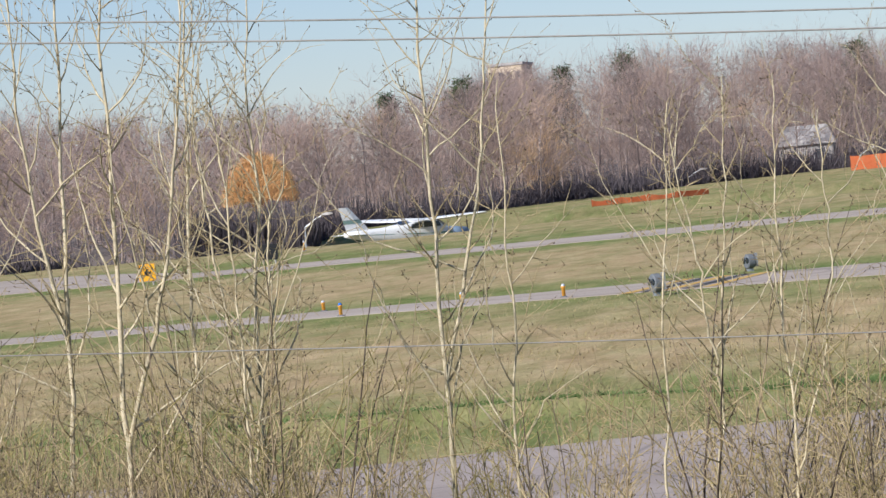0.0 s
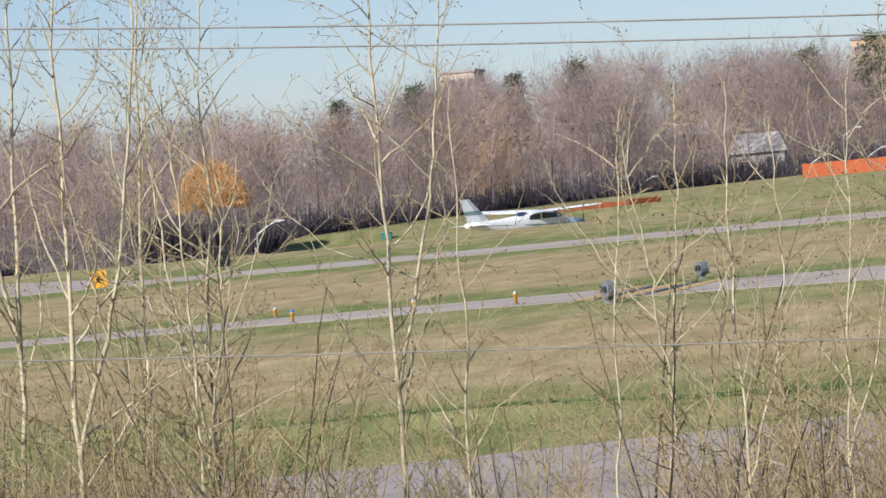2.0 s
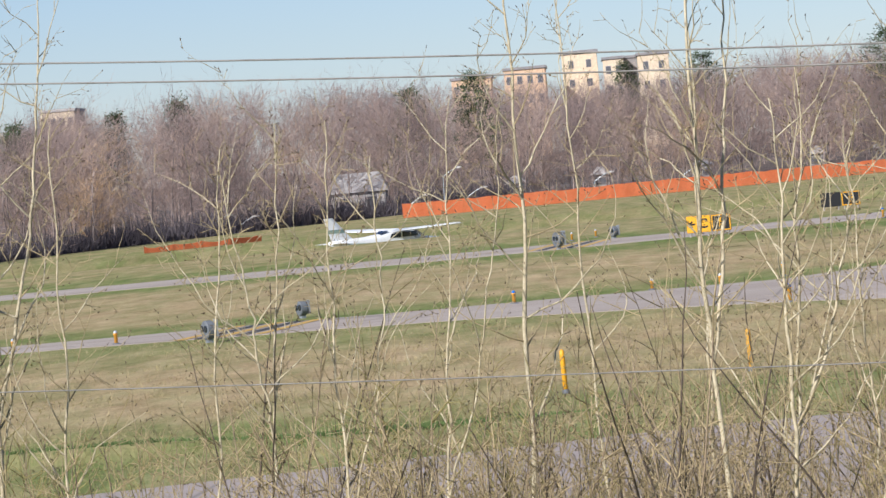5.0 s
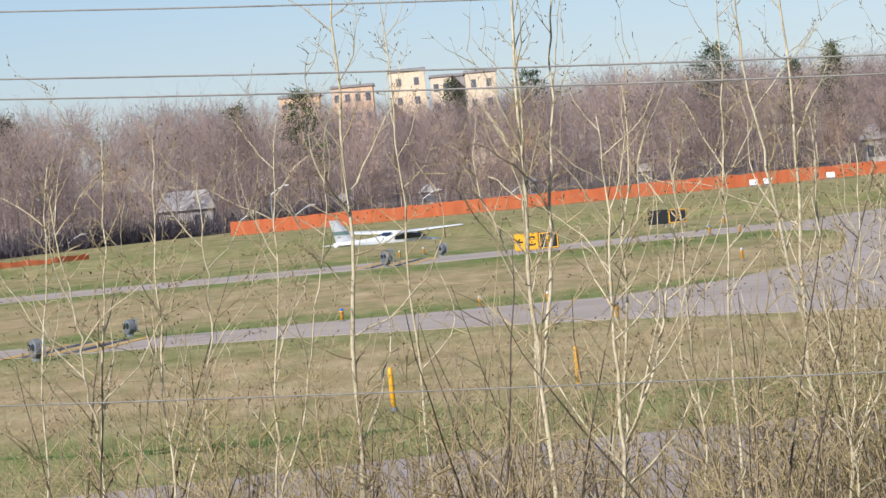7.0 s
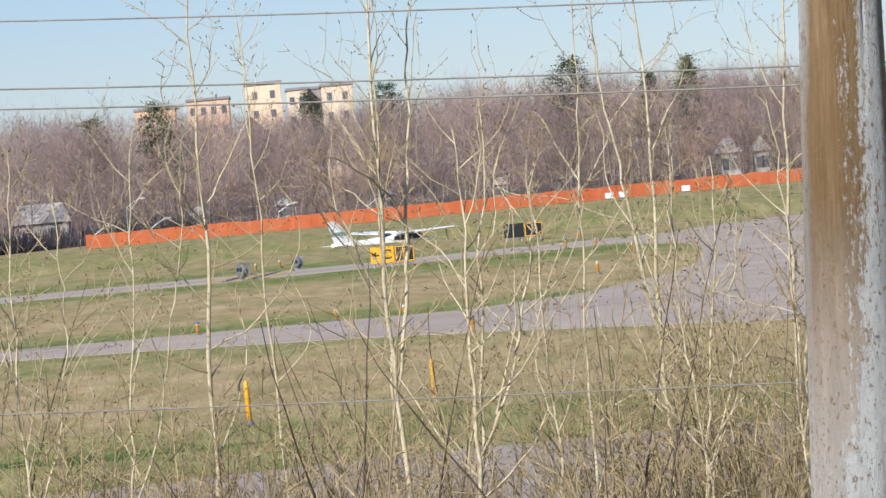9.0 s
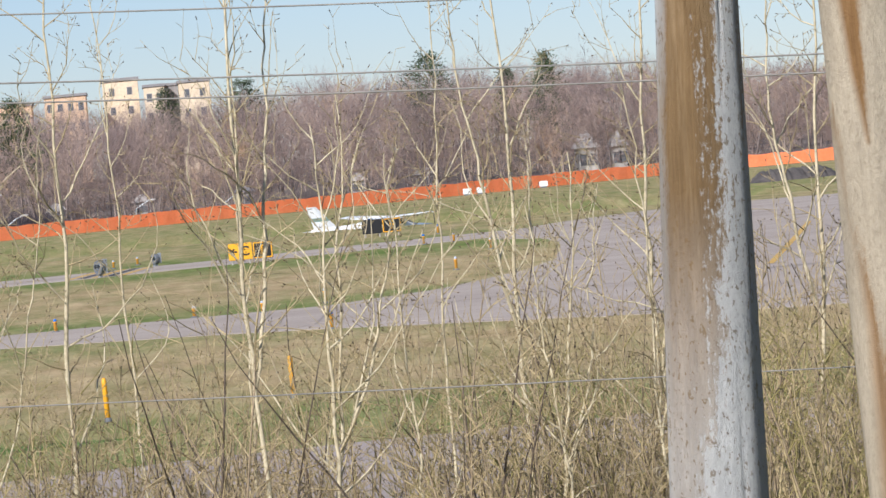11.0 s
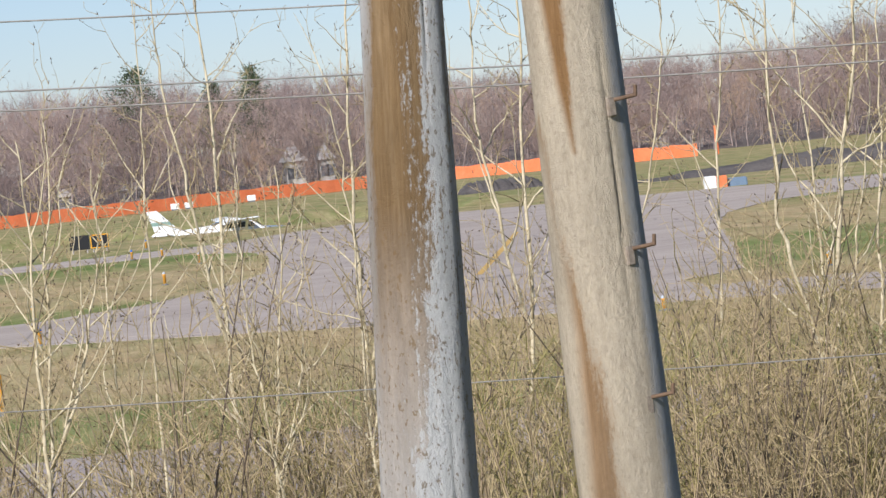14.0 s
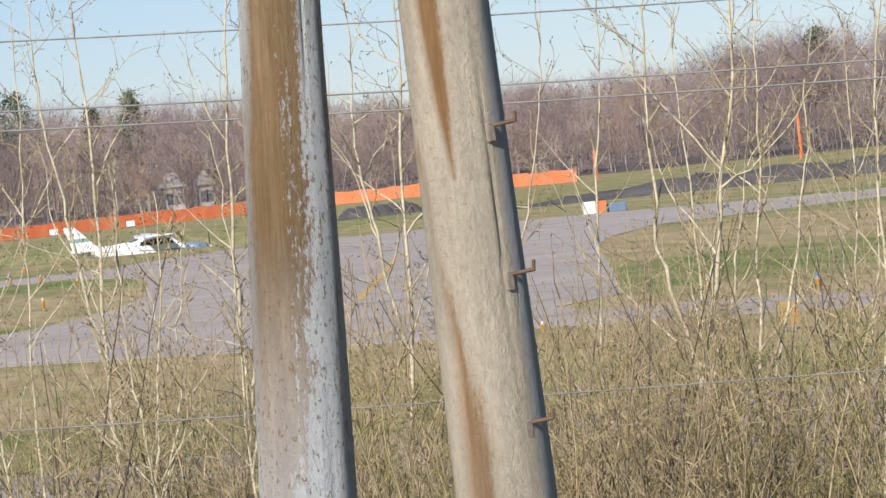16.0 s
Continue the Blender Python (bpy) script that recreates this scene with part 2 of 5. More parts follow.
M["fence"] = mottled("orange_mesh", (0.93, 0.27, 0.10), (0.97, 0.36, 0.16), 0.5, 0.7, world_space=True)
fence_tree = M["fence"].node_tree
thin = fence_tree.nodes.new("ShaderNodeBsdfTranslucent")
thin.inputs[0].default_value = (0.97, 0.33, 0.12, 1)
blend = fence_tree.nodes.new("ShaderNodeMixShader")
blend.inputs[0].default_value = 0.45
fence_tree.links.new(fence_tree.nodes["Principled BSDF"].outputs[0], blend.inputs[1])
fence_tree.links.new(thin.outputs[0], blend.inputs[2])
fence_tree.links.new(blend.outputs[0], fence_tree.nodes["Material Output"].inputs[0])
M["earth"] = mottled("dark_earth", (0.06, 0.052, 0.05), (0.12, 0.105, 0.095), 0.6, 0.95, world_space=True)
M["worn_yellow"] = mottled("worn_yellow_panel", (0.27, 0.16, 0.05), (0.40, 0.25, 0.08), 6.0, 0.7, dirt=(0.25, 0.2, 0.15))
M["white"] = plain("white_paint", (0.80, 0.80, 0.78), 0.35)
M["green_paint"] = plain("green_paint", (0.05, 0.17, 0.13), 0.4)
M["stripe"] = plain("faded_green_paint", (0.22, 0.32, 0.27), 0.4)
# blue-grey stands for shade on the aircraft's nose; also the tub's colour
M["cowl"] = plain("blue_grey_tone", (0.16, 0.22, 0.30), 0.35)
M["dark_glass"] = plain("dark_window", (0.02, 0.025, 0.03), 0.12, 0, 0.6)
M["black"] = plain("black_panel", (0.012, 0.012, 0.013), 0.5)
M["rubber"] = plain("black_rubber", (0.02, 0.02, 0.02), 0.8)
M["yellow"] = plain("yellow_panel", (0.78, 0.38, 0.016), 0.5)
M["orange"] = plain("orange_tube", (0.85, 0.40, 0.05), 0.5)
M["blue"] = plain("blue_lens", (0.03, 0.16, 0.55), 0.2)
M["steel"] = mottled("galvanised_steel", (0.32, 0.34, 0.36), (0.48, 0.50, 0.52), 5.0, 0.45, 0.7)
M["grey"] = mottled("grey_housing", (0.10, 0.11, 0.12), (0.17, 0.18, 0.19), 4.0, 0.6)
M["line"] = mottled("yellow_road_paint", (0.48, 0.29, 0.06), (0.62, 0.40, 0.11), 2.0, 0.8, world_space=True, dirt=(0.3, 0.27, 0.24))
M["line_black"] = mottled("black_road_paint", (0.04, 0.04, 0.04), (0.08, 0.08, 0.08), 2.0, 0.8, world_space=True)
M["wire"] = mottled("weathered_wire", (0.19, 0.175, 0.155), (0.31, 0.29, 0.26), 2.0, 0.7, 0.0)
M["rust"] = mottled("rusty_iron", (0.10, 0.066, 0.045), (0.21, 0.135, 0.085), 30.0, 0.85, 0.3)
M["worn_iron"] = mottled("pale_worn_iron", (0.20, 0.15, 0.11), (0.38, 0.32, 0.26), 40.0, 0.8, 0.2)
M["plaster"] = mottled("cream_plaster", (0.60, 0.475, 0.335), (0.72, 0.585, 0.42), 0.3, 0.9)
M["peach"] = mottled("peach_plaster", (0.60, 0.40, 0.255), (0.70, 0.49, 0.33), 0.3, 0.9)
M["pale_wall"] = mottled("pale_siding", (0.34, 0.31, 0.29), (0.45, 0.42, 0.39), 0.6, 0.85)
M["roof"] = mottled("grey_roof", (0.20, 0.19, 0.19), (0.30, 0.28, 0.27), 0.8, 0.9)
M["pane"] = plain("far_window", (0.12, 0.12, 0.13), 0.15, 0, 0.6)


# ---------- mesh helpers ----------
def link_mesh(name, me, material, parent=None, label=""):
    me.materials.append(material)
    ob = new(name, me)
    if parent:
        ob.parent = parent
    if label:
        ob["label"] = label
    return ob


def part(name, bm, material, parent=None, label="", smooth=False):
    me = bpy.data.meshes.new(name)
    if smooth:
        for f in bm.faces:
            f.smooth = True
    bm.to_mesh(me)
    bm.free()
    return link_mesh(name, me, material, parent, label)


def part_np(name, verts, faces, material, parent=None, label="", smooth=False):
    """One mesh from arrays: verts (n, 3), faces (m, 3 or 4)."""
    me = bpy.data.meshes.new(name)
    verts, faces = np.asarray(verts, np.float32), np.asarray(faces, np.int32)
    k = faces.shape[1]
    me.vertices.add(len(verts))
    me.vertices.foreach_set("co", verts.ravel())
    me.loops.add(faces.size)
    me.loops.foreach_set("vertex_index", faces.ravel())
    me.polygons.add(len(faces))
    me.polygons.foreach_set("loop_start", np.arange(0, faces.size, k, dtype=np.int32))
    if smooth:
        me.polygons.foreach_set("use_smooth", np.ones(len(faces), bool))
    me.update(calc_edges=True)
    return link_mesh(name, me, material, parent, label)


def thing(name, m, label, category, group="", kind=""):
    ob = new(name)
    ob.matrix_world = m
    return tagged(ob, label, category, group, kind)


def box(bm, x0, x1, y0, y1, z0, z1, bevel=0.0):
    r = bmesh.ops.create_cube(bm, size=1.0)
    for v in r["verts"]:
        v.co = Vector(((x0 + x1) / 2 + v.co.x * (x1 - x0), (y0 + y1) / 2 + v.co.y * (y1 - y0), (z0 + z1) / 2 + v.co.z * (z1 - z0)))
    if bevel:
        edges = list({e for v in r["verts"] for e in v.link_edges})
        bmesh.ops.bevel(bm, geom=edges, offset=bevel, segments=2, affect="EDGES")
    return bm


def boxed(*a, bevel=0.0):
    return box(bmesh.new(), *a, bevel=bevel)


def lathe(profile, sides=16, bm=None, at=(0, 0, 0)):
    """A turned shape about z from (radius, height) pairs, closed at both ends."""
    bm = bm or bmesh.new()
    rings = []
    for r, z in profile:
        rings.append([bm.verts.new((at[0] + r * math.cos(i * math.tau / sides), at[1] + r * math.sin(i * math.tau / sides), at[2] + z)) for i in range(sides)])
    for a, b in zip(rings, rings[1:]):
        for i in range(sides):
            bm.faces.new((a[i], a[(i + 1) % sides], b[(i + 1) % sides], b[i]))
    bm.faces.new(rings[0][::-1])
    bm.faces.new(rings[-1])
    return bm


def loft(rings, bm=None, caps=True):
    bm = bm or bmesh.new()
    rr = [[bm.verts.new(p) for p in ring] for ring in rings]
    n = len(rr[0])
    for a, b in zip(rr, rr[1:]):
        for i in range(n):
            bm.faces.new((a[i], a[(i + 1) % n], b[(i + 1) % n], b[i]))
    if caps:
        bm.faces.new(rr[0][::-1])
        bm.faces.new(rr[-1])
    bmesh.ops.recalc_face_normals(bm, faces=bm.faces[:])
    return bm


def tubes(segs, sides):
    """Tapered prisms round segments (x0, y0, z0, x1, y1, z1, r0, r1): arrays of verts and quads."""
    s = np.asarray(segs, float)
    p0, p1, r0, r1 = s[:, 0:3], s[:, 3:6], s[:, 6], s[:, 7]
    d = p1 - p0
    d /= np.maximum(np.linalg.norm(d, axis=1), 1e-6)[:, None]
    ref = np.where(np.abs(d[:, 1:2]) < 0.9, np.array([[0.0, 1.0, 0.0]]), np.array([[1.0, 0.0, 0.0]]))
    u = np.cross(d, ref)
    u /= np.linalg.norm(u, axis=1)[:, None]
    v = np.cross(d, u)
    ang = np.arange(sides) * math.tau / sides
    ring = np.cos(ang)[None, :, None] * u[:, None, :] + np.sin(ang)[None, :, None] * v[:, None, :]
    verts = np.concatenate([p0[:, None] + ring * r0[:, None, None], p1[:, None] + ring * r1[:, None, None]], axis=1)
    i = np.arange(sides)
    quad = np.stack([i, (i + 1) % sides, sides + (i + 1) % sides, sides + i], axis=1)
    faces = quad[None] + (np.arange(len(s)) * 2 * sides)[:, None, None]
    return verts.reshape(-1, 3), faces.reshape(-1, 4)


def slivers(segs, rng):
    """The finest far twigs, one tapering facet each: arrays of verts and triangles."""
    s = np.asarray(segs, float)
    d = s[:, 3:6] - s[:, 0:3]
    side = np.cross(d, rng.normal(0, 1, d.shape))
    side /= np.maximum(np.linalg.norm(side, axis=1), 1e-6)[:, None]
    v = np.stack([s[:, 0:3] - side * s[:, 6:7], s[:, 0:3] + side * s[:, 6:7], s[:, 3:6]], axis=1)
    return v.reshape(-1, 3), np.arange(len(s) * 3).reshape(-1, 3)


# ---------- the ground ----------
def smooth01(a):
    a = np.clip(a, 0, 1)
    return a * a * (3 - 2 * a)


WOOD_X = [-170, -75, -62, -54, -46, -31, -17, 12, 40, 75, 110, 170]
WOOD_Y = [262, 262, 264, 285, 345, 396, 424, 446, 458, 444, 424, 400]
CREST_X = [-90, -60, -42, -30, -10, 12, 18, 24, 60, 120]
CREST_Y = [264, 264, 260, 270, 279, 282, 274, 268, 264, 264]


def ground_z(x, y):
    """The bank at the roadside, the flat field, the runway's shallow trough and the wooded rise."""
    x, y = np.asarray(x, float), np.asarray(y, float)
    z = 3.0 * (1 - smooth01((y - 4) / 46))
    c = np.interp(x, CREST_X, CREST_Y)
    z = z - 2.15 * smooth01((y - c) / 11) * (1 - smooth01((y - c - 30) / 22)) * smooth01((41 - x) / 8)
    z = z + 4.0 * smooth01((y - 440) / 240)
    z = z + 0.24 * np.exp(-((y - 77.4 - 0.12 * (x + 12)) / 0.6) ** 2) * smooth01((-5 - x) / 4)
    return z


def build_ground():
    xs = np.unique(np.concatenate([np.linspace(-4000, -160, 16), np.linspace(-160, 160, 161), np.linspace(160, 4000, 16)]))
    ys = np.unique(np.concatenate([np.linspace(-400, 0, 9), np.linspace(0, 60, 41), np.linspace(60, 75, 5), np.linspace(76, 85, 31), np.linspace(87, 240, 40), np.linspace(240, 360, 81), np.linspace(360, 720, 46), np.linspace(720, 4500, 14)]))
    gx, gy = np.meshgrid(xs, ys)
    gz = ground_z(gx, gy)
    rng = np.random.default_rng(5)
    soft = (gy > 78) & (gy < 120) | (gy > 150) & (gy < 205)
    gz = gz + soft * (gx < 2) * rng.normal(0, 0.02, gx.shape)
    n = len(xs)
    idx = np.arange(gx.size).reshape(gx.shape)
    faces = np.stack([idx[:-1, :-1], idx[:-1, 1:], idx[1:, 1:], idx[1:, :-1]], axis=-1).reshape(-1, 4)
    ob = part_np("ground", np.stack([gx, gy, gz], -1).reshape(-1, 3), faces, M["grass"], smooth=True)
    ob.data.materials.append(M["forest_floor"])
    cx, cy = gx[:-1, :-1].ravel() + 1, gy[:-1, :-1].ravel()
    ob.data.polygons.foreach_set("material_index", (cy > np.interp(cx, WOOD_X, WOOD_Y) + 2).astype(np.int32))
    tagged(ob, "rough airfield grass, straw-coloured with damp green strips", "ground", kind="structure")


build_ground()


def ribbon(name, left, right, z, material, label, category):
    """A pavement slab between two edges of equally many points."""
    bm = bmesh.new()
    rows = [[bm.verts.new((p[0], p[1], h)) for p, h in ((a, z - 0.3), (a, z), (b, z), (b, z - 0.3))] for a, b in zip(left, right)]
    for u, v in zip(rows, rows[1:]):
        for i in range(3):
            bm.faces.new((u[i], v[i], v[i + 1], u[i + 1]))
    bmesh.ops.recalc_face_normals(bm, faces=bm.faces[:])
    for f in bm.faces:
        if f.normal.z < -0.5:
            f.normal_flip()
    return tagged(part(name, bm, material), label, category, kind="structure")


def along_x(xs, ys, x0, x1, step, seed):
    """A worn edge through (xs, ys), sampled along x."""
    rng = random.Random(seed)
    k = int((x1 - x0) / step)
    return [(x0 + (x1 - x0) * i / k, float(np.interp(x0 + (x1 - x0) * i / k, xs, ys)) + rng.uniform(-0.18, 0.18)) for i in range(k + 1)]


def along_y(ys, xs, y0, y1, step, seed):
    rng = random.Random(seed)
    k = int((y1 - y0) / step)
    return [(float(np.interp(y0 + (y1 - y0) * i / k, ys, xs)) + rng.uniform(-0.08, 0.08), y0 + (y1 - y0) * i / k) for i in range(k + 1)]


def arc(p0, p1, p2, n=10):
    """A quadratic bend from p0 to p2 towards p1."""
    return [((1 - s) ** 2 * p0[0] + 2 * s * (1 - s) * p1[0] + s * s * p2[0], (1 - s) ** 2 * p0[1] + 2 * s * (1 - s) * p1[1] + s * s * p2[1]) for s in (i / n for i in range(n + 1))]


ribbon("near_taxiway", along_x([-200, -33, -17, -5, 1.6, 4.7, 11, 15.5, 19.3, 24.8, 40], [140, 137.5, 134.9, 130, 124.7, 121, 112.5, 106.7, 105.5, 99, 86], -200, 40, 1.2, 1),
       along_x([-200, -34, -10, 6, 12, 20, 24.5, 26.8, 40], [145, 142.9, 141.2, 140.5, 128, 114, 110.9, 105.5, 92], -200, 40, 1.2, 2), 0.012, M["asphalt"], "sun-bleached pinkish grey asphalt taxiway", "taxiway")
ribbon("far_taxiway", along_x([-200, -46, -23, -7.5, 3, 8.5, 20], [212, 207.5, 207.8, 209.3, 212.4, 215.6, 219], -200, 20, 1.5, 3),
       along_x([-200, -46, -24, -8, 3, 9, 20], [222, 217.0, 219.5, 222.5, 225, 229, 233], -200, 20, 1.5, 4), 0.016, M["asphalt"], "narrow sun-bleached asphalt taxiway through the grass", "taxiway")
ribbon("taxiway_bend", along_y([112, 127, 140.5, 146, 157.6, 168, 181, 195, 206, 213, 228, 240, 250], [11, 4, 5.2, 9.0, 12.6, 14.7, 16.2, 17.4, 17.6, 16, 17.5, 21.5, 27], 112, 250, 1.5, 5),
       along_y([112, 118, 122, 150, 171, 186, 200, 210, 226, 240, 250], [21, 21.5, 23.9, 29, 32.6, 36, 41, 58, 58, 46, 34], 112, 250, 1.5, 6), 0.020, M["asphalt"], "wide pinkish grey asphalt bend joining the taxiways", "taxiway")
ribbon("side_taxiway", along_x([40, 47, 60, 200], [200, 211, 209, 196], 40, 200, 3, 7), along_x([40, 60, 200], [232, 226, 222], 40, 200, 3, 8), 0.024, M["asphalt"], "grey asphalt taxiway leading off past dark ground", "taxiway")
ribbon("far_apron", along_x([-200, -43], [212, 208], -200, -43, 3, 9), along_x([-200, -70, -54, -47, -43], [254, 246, 239, 228, 218], -200, -43, 3, 10), 0.020, M["asphalt"], "grey asphalt apron below the woods", "apron")
ribbon("road", along_x([-160, 160], [50, 60], -160, 160, 3, 11), along_x([-160, -12, 2, 160], [62, 67.4, 72.4, 78], -160, 160, 3, 12), 0.015, M["road"], "pale pinkish grey asphalt road below the bank", "road")


def build_tufts():
    """Rough tufts in the grass between the road and the near taxiway."""
    rng = np.random.default_rng(8)
    n = 60000
    y = 73.5 + 60 * rng.random(n) ** 1.3
    x = rng.uniform(-0.25, 0.28, n) * y
    clump = np.sin(x * 0.9 + 1.3 * np.sin(y * 0.35)) + np.sin(y * 0.8 + x * 0.21)
    keep = (clump + rng.normal(0, 0.8, n) > 0.2) & (y < np.interp(x, [-33, -17, -5, 1.6, 4.7, 11, 15.5, 24.8], [136.5, 134, 129, 123.5, 120, 111.5, 105.5, 96])) & (y > np.interp(x, [-160, -12, 2, 160], [62, 67.4, 72.4, 78]) + 0.6)
    x, y = x[keep], y[keep]
    h = rng.uniform(0.02, 0.09, len(x))
    z = ground_z(x, y) - 0.01
    w = rng.uniform(0.006, 0.016, len(x))
    lean = rng.normal(0, 0.05, (len(x), 2))
    a = np.stack([x - w, y, z], -1)
    b = np.stack([x + w, y + rng.normal(0, 0.01, len(x)), z], -1)
    c = np.stack([x + lean[:, 0], y + lean[:, 1], z + h], -1)
    v = np.stack([a, b, c], 1).reshape(-1, 3)
    ob = part_np("grass_tufts", v, np.arange(len(v)).reshape(-1, 3), M["blade"])
    tagged(ob, "dry straw-coloured tufts in the rough grass", "grass", kind="stuff")


build_tufts()


def build_ditch_grass():
    """Lush grass along the damp lip between the field and the road."""
    rng = np.random.default_rng(9)
    n = 26000
    x = rng.uniform(-20, 1, n)
    y = 77.9 + 0.12 * (x + 12) + rng.normal(0, 0.25, n)
    h = rng.uniform(0.04, 0.12, n) * np.clip((1 - x) / 4, 0.1, 1)
    z = ground_z(x, y) - 0.02
    w = rng.uniform(0.008, 0.018, n)
    a = np.stack([x - w, y, z], -1)
    b = np.stack([x + w, y + rng.normal(0, 0.01, n), z], -1)
    c = np.stack([x + rng.normal(0, 0.05, n), y + rng.normal(0, 0.05, n), z + h], -1)
    v = np.stack([a, b, c], 1).reshape(-1, 3)
    ob = part_np("ditch_grass", v, np.arange(len(v)).reshape(-1, 3), M["lush"])
    tagged(ob, "dark green lush grass along a shallow ditch", "grass", kind="stuff")


build_ditch_grass()


# ---------- bare young aspens and the roadside thicket ----------
def unit(v):
    return v / max(1e-6, float(np.linalg.norm(v)))


def grow(rng, segs, tips, p, d, length, r, steps, wander, up):
    """A bending shoot: adds its segments, gives back its points and last direction."""
    pts = [p]
    for i in range(steps):
        d = unit(d + rng.normal(0, wander, 3) + np.array([0, 0, up]))
        q = p + d * length / steps
        ra, rb = r * (1 - 0.75 * i / steps), r * (1 - 0.75 * (i + 1) / steps)
        segs.append((*p, *q, ra, rb))
        p = q
        pts.append(p)
    tips.append((p, d))
    return pts, d


def rod(name, pts, radii, sides, material, parent, label=""):
    """One unbroken tapered rod through points."""
    pts, radii = np.asarray(pts, float), np.asarray(radii, float)
    d = np.gradient(pts, axis=0)
    d /= np.maximum(np.linalg.norm(d, axis=1), 1e-6)[:, None]
    ref = np.array([0.0, 1.0, 0.0]) if abs(d[:, 1]).mean() < 0.8 else np.array([1.0, 0.0, 0.0])
    u = np.cross(d, ref)
    u /= np.maximum(np.linalg.norm(u, axis=1), 1e-6)[:, None]
    v = np.cross(d, u)
    a = np.arange(sides) * math.tau / sides
    ring = pts[:, None] + (np.cos(a)[None, :, None] * u[:, None] + np.sin(a)[None, :, None] * v[:, None]) * radii[:, None, None]
    i = np.arange(sides)
    quad = np.stack([i, (i + 1) % sides, sides + (i + 1) % sides, sides + i], axis=1)
    faces = (quad[None] + (np.arange(len(pts) - 1) * sides)[:, None, None]).reshape(-1, 4)
    return part_np(name, ring.reshape(-1, 3), faces, material, parent, label, smooth=True)


def stuff(ob):
    ob["kind"] = "stuff"
    return ob


def askew(rng, d, turn):
    """A direction at that angle, in radians, from d, to a random side."""
    side = unit(np.cross(d, rng.normal(0, 1, 3)))
    return unit(d * math.cos(turn) + side * math.sin(turn))


def spur(rng, twigs, buds, p, d, length, r):
    """A short side shoot that ends in a bud."""
    q = p + d * length
    twigs.append((*p, *q, r, r * 0.7))
    buds.append((*q, *(q + unit(d + np.array([0, 0, 0.5])) * rng.uniform(0.010, 0.020)), 0.0042, 0.0015))


def aspen(x, y, top_x, top_z, r, seed, first=0.32, spread=1.0, twin=0.0, density=1.0):
    """A young aspen: kinked trunk, forking branches that bend upwards, knobbly twigs and buds. top_x, top_z: where its leader ends."""
    rng = np.random.default_rng(seed)
    z0 = float(ground_z(x, y)) - 0.1
    ob = thing("aspen_tree", pose(x, y, z0), "bare young aspen with pale yellowish bark on the grassy bank", "tree", "aspens on the bank")
    H = top_z - z0
    twigs, buds, tips = [], [], []
    r = r * 0.52
    leaders = [(np.zeros(3), np.array([top_x - x, rng.uniform(-0.3, 0.3), H]), r, None)]
    if twin:
        leaders.append((None, np.array([top_x - x + twin, rng.uniform(-0.3, 0.3), H * 0.93]), r * 0.62, rng.uniform(0.34, 0.48)))
    main = None
    for a, b, rad, s0 in leaders:
        n = 22
        if s0 is not None:
            a = main[int(s0 * n)]
        off = np.cumsum(rng.normal(0, 0.014, (n + 1, 3)), axis=0) * np.array([1, 1, 0.2])
        off -= np.linspace(0, 1, n + 1)[:, None] * off[-1]
        off -= off[0]
        bow = 0 if s0 is None else 0.26 * twin
        pts = [a + (b - a) * i / n + off[i] + np.array([bow * math.sin(math.pi * i / n), 0, 0]) for i in range(n + 1)]
        main = main or pts
        rod("trunk" if s0 is None else "side_trunk", pts, [rad * (1 - 0.88 * i / n) * rng.uniform(0.93, 1.08) + 0.002 for i in range(n + 1)], 9, M["bark"], ob)
        lo = first * 0.72 if s0 is None else 0.1
        count = int((22 if s0 is None else 12) * density)
        turn = rng.uniform(0, math.tau)
        for k in range(count):
            s = lo + (0.98 - lo) * (k + rng.uniform(0, 1)) / count
            j = min(n - 1, int(s * n))
            p = pts[j] + (pts[j + 1] - pts[j]) * (s * n - j)
            turn += 2.4 + rng.normal(0, 0.5)
            rise = rng.uniform(0.55, 1.25)
            d = unit(np.array([math.cos(turn), 0.8 * math.sin(turn), rise]))
            big = rng.random() < 0.35
            ln = (0.50 + 0.85 * (1 - s)) * (rng.uniform(0.8, 1.25) if big else rng.uniform(0.3, 0.75)) * spread
            br = rad * (1 - 0.85 * s) * (rng.uniform(0.42, 0.58) if big else rng.uniform(0.26, 0.38)) + 0.0030
            m = min(9, max(3, round(ln / 0.115)))
            q, dd = grow(rng, [], tips, p, d, ln, br, m, 0.17, 0.10)
            rod("branch", q, [br * (1 - 0.78 * i / m) for i in range(m + 1)], 5, M["bark" if big else "branch"], ob)
            buds.append((*q[-1], *(q[-1] + dd * 0.022), 0.0036, 0.001))
            for i in range(1, m + 1):
                along = unit(q[i] - q[i - 1])
                if rng.random() < 0.58:
                    g, d3 = grow(rng, twigs, tips, q[i], askew(rng, along, rng.uniform(0.55, 1.1)), rng.uniform(0.07, 0.30) * (0.5 + ln), br * 0.30 + 0.0017, 3, 0.22, 0.10)
                    buds.append((*g[-1], *(g[-1] + d3 * 0.02), 0.0034, 0.001))
                    for e in range(rng.integers(1, 4)):
                        spur(rng, twigs, buds, g[rng.integers(1, 4)], askew(rng, d3, rng.uniform(0.6, 1.2)), rng.uniform(0.02, 0.10), 0.0022)
                for e in range(rng.integers(0, 3)):
                    spur(rng, twigs, buds, q[i - 1] + (q[i] - q[i - 1]) * rng.random(), askew(rng, along, rng.uniform(0.7, 1.3)), rng.uniform(0.012, 0.055), 0.0022)
